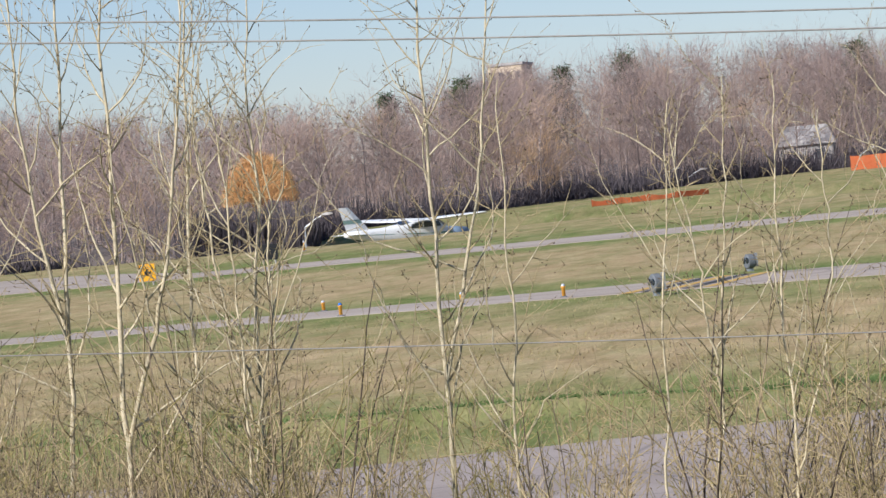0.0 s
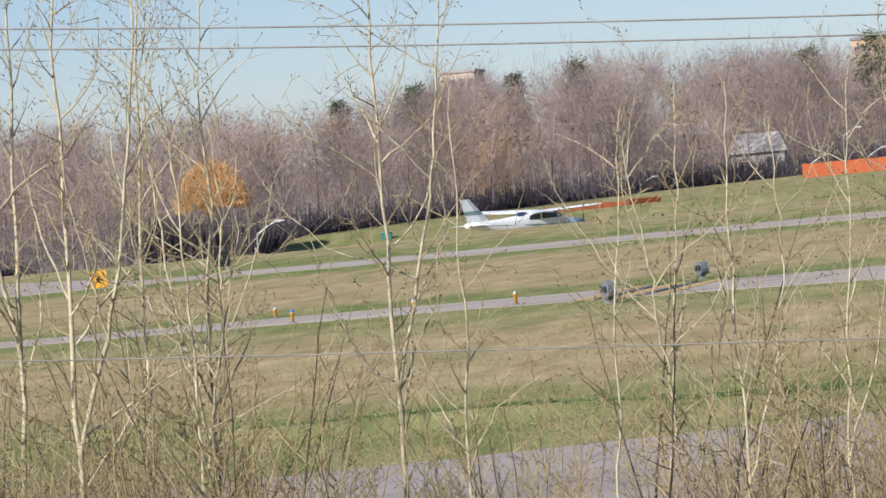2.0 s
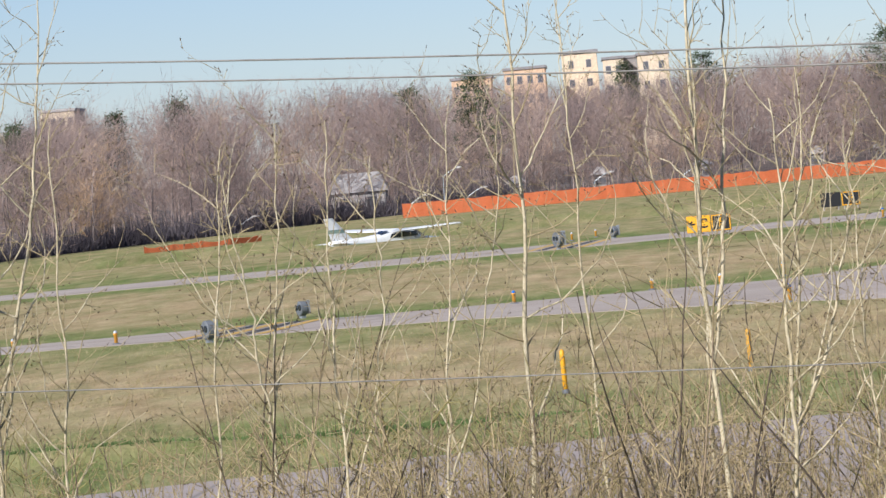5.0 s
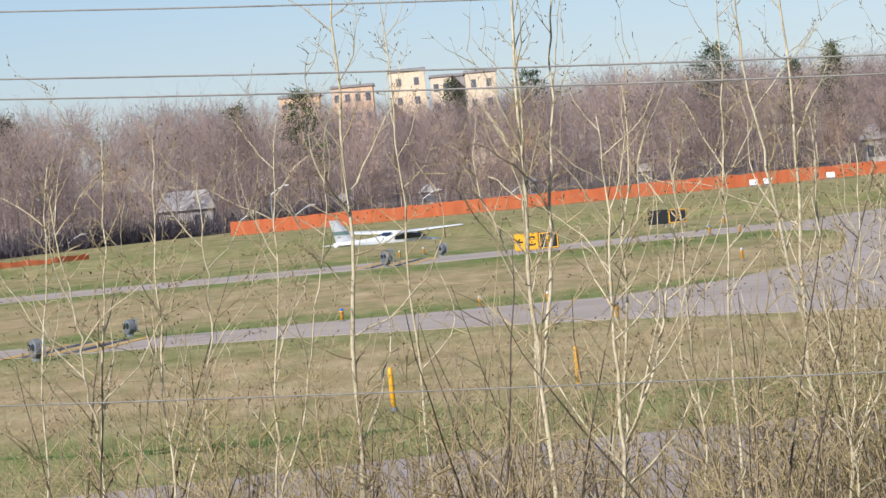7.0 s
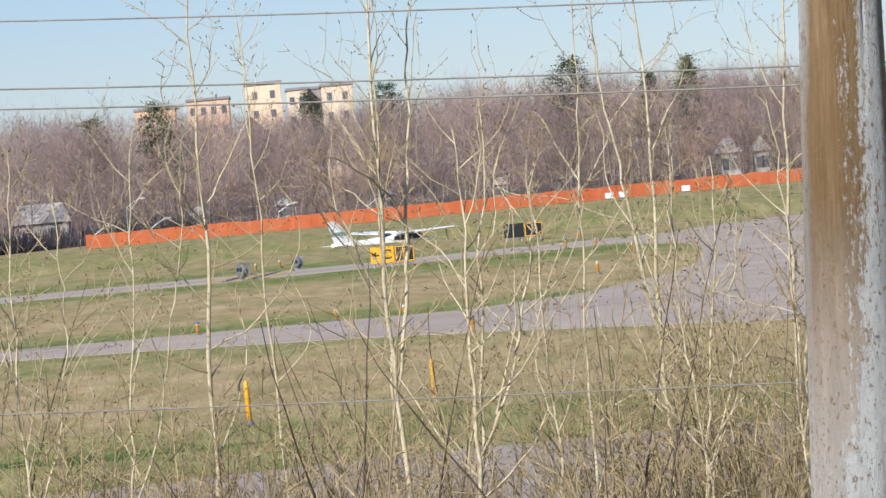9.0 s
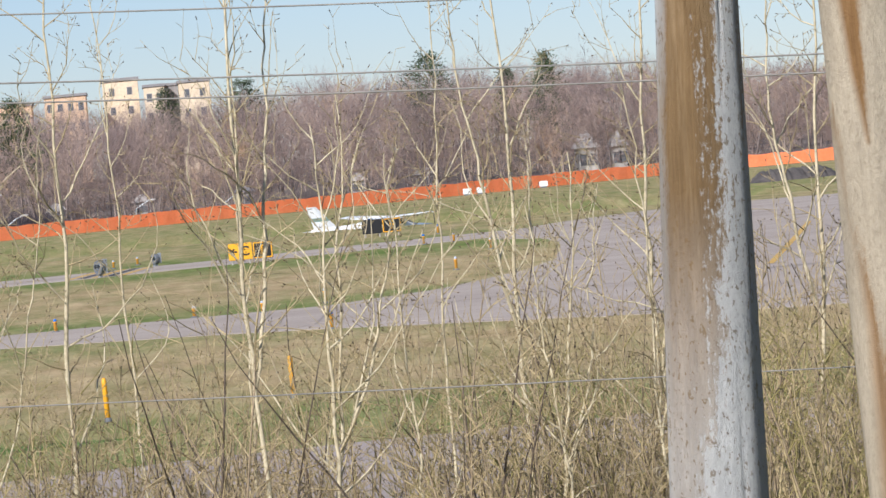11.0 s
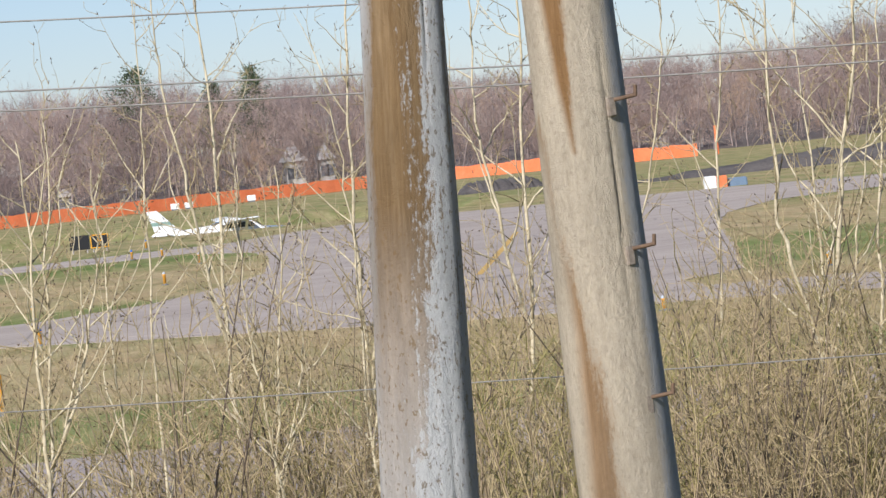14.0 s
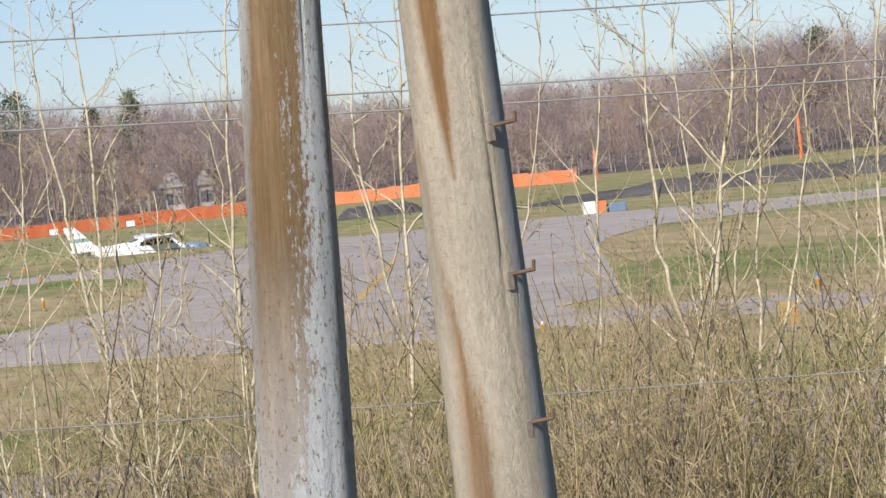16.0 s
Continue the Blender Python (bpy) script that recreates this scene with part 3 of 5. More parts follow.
    stuff(part_np("twigs", *tubes(twigs, 3), M["branch"], ob))
    stuff(part_np("buds", *tubes([q for q in buds if rng.random() < 0.5], 4), M["bud"], ob, "dark brown bud scales"))
    return ob


def shrub(seed, height, stems, lean, tone):
    """A clump of thin straight stems with short stiff side shoots, built once and copied. tone: dark, tan or budding."""
    rng = np.random.default_rng(seed)
    dark = tone == "dark"
    ob = thing("shrub", pose(0, 0, 0), {"dark": "leafless brown shrub of thin upright stems", "tan": "leafless tan shrub of thin upright shoots", "budding": "yellowish shrub of thin shoots coming into bud"}[tone], "shrub", "roadside shrubs")
    fine, buds, tips = [], [], []
    for k in range(stems):
        th = rng.uniform(0, math.tau)
        p = np.array([0.5 * math.cos(th), 0.5 * math.sin(th), -0.15]) * rng.uniform(0.1, 1)
        d = unit(np.array([math.cos(th) * lean, math.sin(th) * lean, 1.0]) + rng.normal(0, 0.09, 3))
        ln = height * rng.uniform(0.5, 1.05)
        r = rng.uniform(0.0045, 0.0100) * (1.2 if dark else 1.0)
        m = 9
        q, dd = grow(rng, [], tips, p, d, ln, r, m, 0.065, 0.03)
        rod("stem", q, [r * (1 - 0.78 * i / m) for i in range(m + 1)], 5, M["stem_dark" if dark and k % 2 else ("shoot" if tone != "dark" and k % 2 else "stem")], ob)
        for e in range(rng.integers(9, 15)):
            f = 2.5 + (m - 2.7) * (e + rng.random()) / 14 if e < 14 else m - 0.5
            i = min(m - 1, int(f))
            o = q[i] + (q[i + 1] - q[i]) * (f - i)
            g, d3 = grow(rng, fine, tips, o, askew(rng, unit(q[i + 1] - q[i]), rng.uniform(0.45, 1.15)), ln * rng.uniform(0.06, 0.22), r * 0.34 + 0.0017, 3, 0.12, 0.07)
            for e2 in range(rng.integers(1, 4)):
                spur(rng, fine, buds, g[rng.integers(1, 4)], askew(rng, d3, rng.uniform(0.5, 1.2)), rng.uniform(0.02, 0.13), 0.0023)
    stuff(part_np("twigs", *tubes(fine, 3), M[{"dark": "shoot", "tan": "shoot", "budding": "budding"}[tone]], ob))
    stuff(part_np("buds", *tubes(buds[::2], 3), M["bud"], ob, "dark brown bud scales"))
    return ob


def build_bank():
    # x, y, leader's x and z, trunk radius, seed, first branch, spread, twin stem
    for row in ((-0.78, 30, -0.53, 6.3, 0.040, 11, 0.42, 1.1, 0.0), (0.62, 30, 0.56, 6.6, 0.040, 12, 0.40, 1.1, 0.35), (0.90, 27, 0.99, 4.8, 0.032, 13, 0.36, 1.25, 0.45),
                (2.62, 33, 2.58, 6.5, 0.040, 14, 0.42, 1.1, -0.3), (-4.45, 31, -4.33, 6.6, 0.040, 15, 0.40, 1.1, 0.5), (-6.2, 29, -6.08, 6.5, 0.046, 16, 0.36, 1.15, 0.5),
                (-7.35, 32, -7.09, 6.9, 0.046, 17, 0.36, 1.1, -0.3), (-3.76, 29, -3.57, 5.05, 0.022, 18, 0.45, 0.9, 0.0), (-6.75, 27, -6.85, 6.2, 0.030, 19, 0.40, 0.9, 0.3),
                (3.55, 34, 3.88, 6.6, 0.040, 20, 0.40, 1.0, 0.3), (4.30, 30, 4.58, 6.2, 0.036, 21, 0.36, 0.9, -0.35), (5.72, 28, 6.45, 6.2, 0.040, 22, 0.36, 1.1, -0.6),
                (7.10, 32, 7.46, 5.5, 0.034, 23, 0.36, 1.0, 0.4), (6.1, 33, 6.5, 5.9, 0.030, 24, 0.36, 1.0, 0.0), (7.3, 30, 7.5, 5.2, 0.024, 25, 0.36, 1.0, 0.3),
                (0.88, 28, 1.15, 5.0, 0.028, 26, 0.38, 0.9, 0.0), (0.53, 33, 0.72, 6.2, 0.026, 27, 0.45, 0.95, 0.0), (2.44, 27, 2.24, 4.2, 0.020, 28, 0.40, 1.05, 0.0),
                (1.66, 29, 1.5, 4.6, 0.022, 29, 0.40, 1.05, 0.0), (2.3, 28, 2.58, 4.5, 0.024, 30, 0.40, 0.9, 0.2), (5.0, 31, 5.35, 5.9, 0.026, 31, 0.36, 0.9, 0.3),
                (-0.15, 32, -0.3, 5.9, 0.024, 32, 0.46, 0.8, 0.0), (-2.6, 28, -2.4, 4.8, 0.020, 33, 0.45, 0.95, 0.0), (6.75, 27, 7.1, 6.0, 0.028, 34, 0.36, 0.9, 0.4),
                (-5.55, 30, -5.35, 6.0, 0.034, 37, 0.34, 1.2, -0.4), (-6.6, 33, -6.3, 6.8, 0.036, 38, 0.36, 1.1, 0.0), (-5.0, 27, -5.1, 5.2, 0.024, 39, 0.38, 1.1, 0.3), (-7.0, 26, -6.8, 5.6, 0.030, 40, 0.34, 1.1, -0.3),
                (-1.75, 26, -1.62, 4.9, 0.018, 41, 0.42, 0.9, 0.25), (-2.2, 26, -1.9, 4.9, 0.020, 42, 0.40, 0.9, -0.3), (-1.25, 29, -1.0, 5.0, 0.020, 43, 0.42, 1.0, 0.3), (3.2, 29, 3.05, 5.0, 0.022, 44, 0.38, 1.1, 0.3), (6.3, 29, 6.2, 5.3, 0.024, 45, 0.36, 1.1, 0.4),
                (-7.9, 29, -7.7, 6.2, 0.034, 35, 0.36, 1.1, 0.4), (1.9, 31, 2.0, 5.7, 0.022, 36, 0.45, 0.95, 0.0)):
        aspen(*row[:6], first=row[6], spread=row[7], twin=row[8], density=1.5 if row[0] < -4 else 1.0)
    rng = random.Random(77)
    kinds = [shrub(200 + i, h, n, lean, tone) for i, (h, n, lean, tone) in enumerate(((2.4, 14, 0.16, "tan"), (2.1, 14, 0.22, "dark"), (3.2, 9, 0.10, "tan"), (2.3, 14, 0.20, "budding"), (1.8, 15, 0.26, "dark"), (2.7, 11, 0.14, "dark"), (2.9, 13, 0.14, "tan")))]
    spots = []
    for i in range(400):
        x = rng.uniform(-9.5, 10.5)
        y = rng.uniform(24.5, 40)
        # the thicket is open between the clumps and closes towards the east
        thick = float(np.interp(x, (-6, -4.9, -4.3, -3.1, -2.5, 2.0, 2.6, 3.4, 4.2), (0.62, 0.55, 0.20, 0.24, 0.62, 0.55, 0.45, 0.55, 0.78))) + 0.14 * math.sin(x * 3.1 + 0.6)
        if rng.random() < thick:
            spots.append((x * y / 30, y))
    for i, (x, y) in enumerate(spots):
        m = pose(x, y, float(ground_z(x, y)), rng.uniform(-5, 5), rng.uniform(-5, 5), rng.uniform(0, 360))
        if i < len(kinds):
            kinds[i].matrix_world = m
        elif -5.0 < x * 30 / y < -2.8:
            copy_thing(kinds[rng.choice((0, 3, 4))], m)
        else:
            pick = rng.choice((0, 3, 3, 1, 5, 6, 5, 1)) if x * 30 / y > 2.6 else rng.choice((0, 1, 4, 3, 4, 5, 1))
            copy_thing(kinds[pick], m)


build_bank()


# ---------- the far woods ----------
def bare_tree_segments(rng, h):
    """Trunk, branches and twigs of one bare broadleaf tree about h tall, at the origin."""
    trunk, limbs, twigs, tips = [], [], [], []
    p = np.array([0.0, 0.0, -0.3])
    pts, d = grow(rng, trunk, tips, p, np.array([0, 0, 1.0]), h * 0.72, 0.007 * h + 0.02, 7, 0.07, 0.05)
    for k in range(20):
        s = 0.10 + 0.90 * (k + rng.random()) / 20
        q = pts[min(7, int(s * 7.4))]
        th = rng.uniform(0, math.tau)
        e = unit(np.array([math.cos(th), math.sin(th), rng.uniform(0.3, 1.5)]))
        ln = h * (0.20 + 0.50 * s * (1.15 - s)) * rng.uniform(0.7, 1.15)
        b, e2 = grow(rng, limbs, tips, q, e, ln, 0.030, 3, 0.18, 0.10)
        for m in range(11):
            c, e4 = grow(rng, twigs, tips, b[rng.integers(1, 4)], askew(rng, e2, rng.uniform(0.2, 1.1)), ln * rng.uniform(0.25, 0.6), 0.017, 1, 0.15, 0.08)
            for m2 in range(3):
                f = c[0] + (c[1] - c[0]) * rng.uniform(0.2, 1.0)
                grow(rng, twigs, tips, f, askew(rng, e4, rng.uniform(0.2, 1.0)), ln * rng.uniform(0.15, 0.42), 0.014, 1, 0.1, 0.05)
    return np.array(trunk), np.array(limbs), np.array(twigs)


# treetop slope over the camera's eye height, by bearing x / y, west to east
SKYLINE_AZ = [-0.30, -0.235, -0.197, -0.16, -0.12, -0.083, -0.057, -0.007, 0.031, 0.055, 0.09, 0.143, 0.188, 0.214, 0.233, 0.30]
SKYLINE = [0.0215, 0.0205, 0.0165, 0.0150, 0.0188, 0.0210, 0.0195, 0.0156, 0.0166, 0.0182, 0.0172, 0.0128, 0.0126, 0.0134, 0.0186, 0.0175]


def build_woods():
    rng = np.random.default_rng(42)
    kinds = [bare_tree_segments(rng, 10.0) for i in range(9)]
    bags = [[[], [], 0] for _ in range(3)]
    for i in range(1330):
        x = rng.uniform(-130, 150) * (1.0 if i < 900 else 1.3)
        back = rng.random() ** 1.4 * 120 if i < 900 else rng.uniform(120, 225)
        y = float(np.interp(x, WOOD_X, WOOD_Y)) + back
        if i >= 1270:  # a dense stand before the building on the skyline
            y = rng.uniform(440, 540)
            x = y * rng.uniform(-0.129, -0.113)
        if not -0.27 < x / y < 0.30:
            continue
        if -0.192 < x / y < -0.166 and y < 306:
            continue
        gz = float(ground_z(x, y))
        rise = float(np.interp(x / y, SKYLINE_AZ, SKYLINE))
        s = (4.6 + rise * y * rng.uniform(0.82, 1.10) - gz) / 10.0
        if back < 8:
            s *= rng.uniform(0.55, 0.95)
        s = max(s, 0.45)
        a = rng.uniform(0, math.tau)
        rot = np.array([[math.cos(a), -math.sin(a), 0], [math.sin(a), math.cos(a), 0], [0, 0, 1]]) * s
        off = np.array([x, y, float(ground_z(x, y))])
        for bag, segs, sides in zip(bags, kinds[i % 9], (4, 0, 0)):
            t = segs.copy()
            t[:, 0:3] = segs[:, 0:3] @ rot.T + off
            t[:, 3:6] = segs[:, 3:6] @ rot.T + off
            v, f = tubes(t, sides) if sides else slivers(t, rng)
            bag[0].append(v)
            bag[1].append(f + bag[2])
            bag[2] += len(v)
    ob = thing("far_woods", pose(0, 0, 0), "bare brown broadleaf woods beyond the airfield", "woods", kind="stuff")
    for name, bag, mat in zip(("trunks", "limbs", "twigs"), bags, ("trunks", "trunks", "woods")):
        stuff(part_np(name, np.concatenate(bag[0]), np.concatenate(bag[1]), M[mat], ob))
    # undergrowth along the woods' front; shade under the trees is in its dark colour
    v = []
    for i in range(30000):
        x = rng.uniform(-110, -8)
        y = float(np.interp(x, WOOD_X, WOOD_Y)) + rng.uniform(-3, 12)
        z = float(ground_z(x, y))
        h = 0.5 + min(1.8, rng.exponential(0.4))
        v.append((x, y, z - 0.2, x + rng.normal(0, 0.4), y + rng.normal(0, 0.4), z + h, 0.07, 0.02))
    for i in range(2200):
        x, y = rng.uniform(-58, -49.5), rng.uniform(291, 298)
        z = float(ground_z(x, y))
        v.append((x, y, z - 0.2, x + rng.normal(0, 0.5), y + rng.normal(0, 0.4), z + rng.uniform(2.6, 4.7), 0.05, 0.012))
    under = thing("undergrowth", pose(0, 0, 0), "leafless undergrowth at the foot of the woods, darkened for shade there", "undergrowth", kind="stuff")
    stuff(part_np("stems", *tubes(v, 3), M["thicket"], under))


build_woods()


def conifer(x, y, top, seed, width=0.30):
    """An old pine: whorls of rising boughs with gaps, each bough tufted with needles."""
    rng = np.random.default_rng(seed)
    z0 = float(ground_z(x, y))
    h = top - z0
    ob = thing("conifer", pose(x, y, z0), "dark green pine standing above the bare woods", "tree", "pines in the woods")
    part_np("trunk", *tubes([(0, 0, -0.3, 0, 0, h * 0.98, 0.16, 0.03)], 6), M["trunks"], ob)
    tri, boughs = [], []
    for k in range(17):
        s = 0.36 + 0.63 * (k + 0.6 * rng.random()) / 17
        turn = rng.uniform(0, math.tau)
        for j in range(5):
            ln = h * width * (0.10 + 1.20 * (1 - s) ** 0.72) * rng.uniform(0.5, 1.15)
            th = turn + j * math.tau / 5 + rng.normal(0, 0.25)
            d = np.array([math.cos(th), math.sin(th), rng.uniform(-0.15, 0.55)])
            o = np.array([0, 0, h * s])
            boughs.append((*o, *(o + d * ln), 0.035, 0.012))
            for m in range(42):
                f = rng.uniform(0.15, 1) ** 0.7
                c = o + d * ln * f + rng.normal(0, 1, 3) * np.array([0.20, 0.20, 0.20]) * (0.5 + f)
                e = unit(d + rng.normal(0, 0.7, 3) + np.array([0, 0, 0.3]))
                tri.append((*c, *(c + e * rng.uniform(0.20, 0.45)), 0.06, 0.01))
    stuff(part_np("boughs", *tubes(boughs, 3), M["trunks"], ob))
    stuff(part_np("needles", *slivers(tri, rng), M["needle"], ob))


# bearing from north as x / y, distance, rise of the top over the eye as a slope, seed, width
for slope, y, rise, seed, width in ((0.0635, 490, 0.0212, 1, 0.34), (0.0895, 490, 0.0185, 2, 0.27), (-0.0284, 470, 0.0191, 3, 0.30), (0.0805, 500, 0.0160, 4, 0.2), (0.0222, 560, 0.0188, 5, 0.42), (-0.094, 460, 0.0193, 6, 0.26), (-0.1084, 460, 0.0172, 7, 0.24),
                                    (-0.131, 440, 0.0163, 8, 0.3), (-0.148, 430, 0.0146, 9, 0.24), (-0.043, 470, 0.0165, 10, 0.34), (0.161, 490, 0.0168, 11, 0.22), (0.2465, 470, 0.0172, 12, 0.34), (0.0050, 600, 0.0180, 13, 0.3)):
    conifer(slope * y, y, 4.6 + rise * y, seed, width)


def willow(x, y, top, half, seed):
    """A dome of fine bright twigs on spreading limbs."""
    rng = np.random.default_rng(seed)
    z0 = float(ground_z(x, y))
    ob = thing("willow", pose(x, y, z0), "round leafless willow with bright orange spring twigs", "tree")
    limbs, twigs, tips = [], [], []
    h = top - z0
    part_np("trunk", *tubes([(0, 0, -0.3, 0, 0, h * 0.4, 0.22, 0.15)], 8), M["trunks"], ob)
    for k in range(40):
        th = rng.uniform(0, math.tau)
        out = half * rng.uniform(0.1, 0.8)
        b, e2 = grow(rng, limbs, tips, np.array([0, 0, h * 0.3]), unit(np.array([math.cos(th) * out, math.sin(th) * out, h * 0.6])), h * rng.uniform(0.4, 0.6), 0.045, 4, 0.06, 0.03)
    for k in range(15000):
        # fine twigs fill the dome, thickest near its outside
        v = unit(rng.normal(0, 1, 3)) * rng.random() ** 0.25
        p = np.array([v[0] * half, v[1] * half, h * 0.58 + abs(v[2]) * h * 0.40 - 0.06 * h * abs(v[0])])
        d = unit(np.array([v[0] * 0.5, v[1] * 0.5, 0.35]) + rng.normal(0, 0.35, 3))
        twigs.append((*p, *(p + d * rng.uniform(0.3, 0.6)), 0.013, 0.005))
    stuff(part_np("limbs", *tubes(limbs, 3), M["willow"], ob))
    stuff(part_np("twigs", *slivers(twigs, rng), M["willow"], ob))


willow(-53.6, 300, 6.1, 2.5, 61)


# ---------- orange snow fence along the runway ----------
def fence_run(pts, seed, height=1.22):
    rng = random.Random(seed)
    ob = thing("mesh_fence", pose(0, 0, 0), "orange plastic mesh barrier fence on thin stakes in the grass", "fence", "orange fences")
    path = [Vector((x, y, float(ground_z(x, y)))) for x, y in pts]
    for a, b in zip(path, path[1:]):
        k = max(1, round((b - a).length / 3.0))
        for i in range(k):
            p, q = a.lerp(b, i / k), a.lerp(b, (i + 1) / k)
            bm = bmesh.new()
            n, rows = 6, []
            side = Vector((-(q - p).y, (q - p).x, 0)).normalized()
            sag = rng.uniform(0.0, 0.12)
            for j in range(n + 1):
                c = p.lerp(q, j / n)
                w = side * 0.016 * math.sin(j * 1.7 + i)
                top = height + rng.uniform(-0.03, 0.03) - sag * math.sin(math.pi * j / n)
                rows.append([bm.verts.new(c + w + s + Vector((0, 0, z))) for s in (side * 0.012, -side * 0.012) for z in (0.02, top)])
            for u, v in zip(rows, rows[1:]):
                bm.faces.new((u[0], v[0], v[1], u[1]))
                bm.faces.new((u[2], u[3], v[3], v[2]))
                bm.faces.new((u[1], v[1], v[3], u[3]))
            part("mesh_panel", bm, M["fence"], ob)
            bm = bmesh.new()
            box(bm, p.x - 0.022, p.x + 0.022, p.y + 0.03, p.y + 0.075, p.z - 0.3, p.z + height + 0.10)
            part("stake", bm, M["rust"], ob)
    return ob


fence_run([(-18.0, 388), (0, 396), (15, 403), (40, 416), (50, 421), (61, 417), (75, 399)], 1)
fence_run([(-33.2, 318), (-27.5, 323), (-25.5, 326)], 2, 0.46)


# ---------- utility poles and overhead wires ----------
def utility_pole(x_low, x_high, y, z_low, z_high, r_low, r_high, material, label):
    """A tapered wooden pole; x, z and radius given at two heights."""
    base = float(ground_z(x_low, y)) - 0.3
    slope = (x_high - x_low) / (z_high - z_low)
    ob = thing("utility_pole", pose(x_low + slope * (base - z_low), y, base, 0, math.degrees(math.atan(slope)), 0), label, "utility pole", "paired poles")
    taper = (r_high - r_low) / (z_high - z_low)
    rng = np.random.default_rng(int(x_low * 100))
    rings = []
    for z in np.concatenate([np.linspace(0, 6, 61), np.linspace(6.2, 9.5, 12)]):
        zz = base + z
        r = r_low + taper * (min(zz, z_high) - z_low) - 0.006 * max(0, zz - z_high)
        ring = []
        for i in range(110):
            a = i * math.tau / 110
            lump = 0.004 * noise.noise(Vector((math.cos(a) * 3, math.sin(a) * 3, z * 1.3 + x_low)))
            crack = -0.013 * max(0, 1 - abs((a - 5.16 - 0.05 * math.sin(z * 1.1 + x_low) - 0.012 * math.sin(z * 9)) / 0.045)) * max(0, 0.35 + math.sin(z * 2.3 + x_low * 3))
            ring.append(((r + lump + crack) * math.cos(a), (r + lump + crack) * math.sin(a), z))
        rings.append(ring)
    part("shaft", loft(rings), M[material], ob, smooth=True)
    return ob, base


pole_a, base_a = utility_pole(2.15, 2.24, 18.0, 3.04, 5.04, 0.202, 0.168, "pole", "weathered wooden utility pole with brown stain and flaking grey skin")
pole_b, base_b = utility_pole(3.015, 2.965, 18.3, 2.91, 4.98, 0.210, 0.187, "pole_grey", "weathered grey wooden utility pole with long cracks and step bolts")


def step_bolt(parent, z, ang, r):
    """A bent iron step that sticks out sideways from a small plate."""
    c, s = math.cos(ang), math.sin(ang)
    x, y = r * c, r * s
    segs = [(x - 0.01, y + 0.01, z, x + 0.105, y - 0.04, z + 0.013, 0.0085, 0.0085), (x + 0.101, y - 0.04, z + 0.008, x + 0.106, y - 0.042, z + 0.052, 0.0085, 0.008)]
    ob = part_np("step_bolt", *tubes(segs, 8), M["rust"], parent, "rusty bent iron step bolt", smooth=True)
    bm = bmesh.new()
    box(bm, -0.006, 0.016, -0.019, 0.019, -0.062, 0.014, 0.004)
    bm.transform(pose(x, y, z, 0, 0, math.degrees(ang)))
    part("bolt_plate", bm, M["worn_iron"], ob)


for z in (3.43, 4.04, 4.65):
    step_bolt(pole_b, z - base_b, radians(-60), 0.190)


def overhead_wire(a, b, c, radius):
    """A wire that sags: height a + b x + c x^2 over the verge."""
    xs = np.linspace(-26, 26, 105)
    zs = a + b * xs + c * xs * xs
    ob = thing("overhead_wire", pose(0, 0, 0), "thin grey overhead wire sagging in front of the trees", "wire", "overhead wires")
    rod("strand", [(x, 24.0, z) for x, z in zip(xs, zs)], [radius] * len(xs), 6, M["wire"], ob)


for row in ((5.465, -0.060, 0.0028, 0.0043), (5.10, -0.0631, 0.0027, 0.0047), (4.995, -0.062, 0.0027, 0.0047), (3.395, -0.052, 0.0013, 0.0038)):
    overhead_wire(*row)


# ---------- signs, lights and markers ----------
def letter(name, text, size, material, parent, m):
    cu = bpy.data.curves.new(name, "FONT")
    cu.body, cu.size, cu.extrude, cu.offset = text, size, 0.004, 0.012
    cu.align_x, cu.align_y = "CENTER", "CENTER"
    tmp = bpy.data.objects.new(name, cu)
    scene.collection.objects.link(tmp)
    dg = bpy.context.evaluated_depsgraph_get()
    me = bpy.data.meshes.new_from_object(tmp.evaluated_get(dg))
    bpy.data.objects.remove(tmp)
    me.transform(m)
    me.materials.clear()
    return link_mesh(name, me, material, parent)


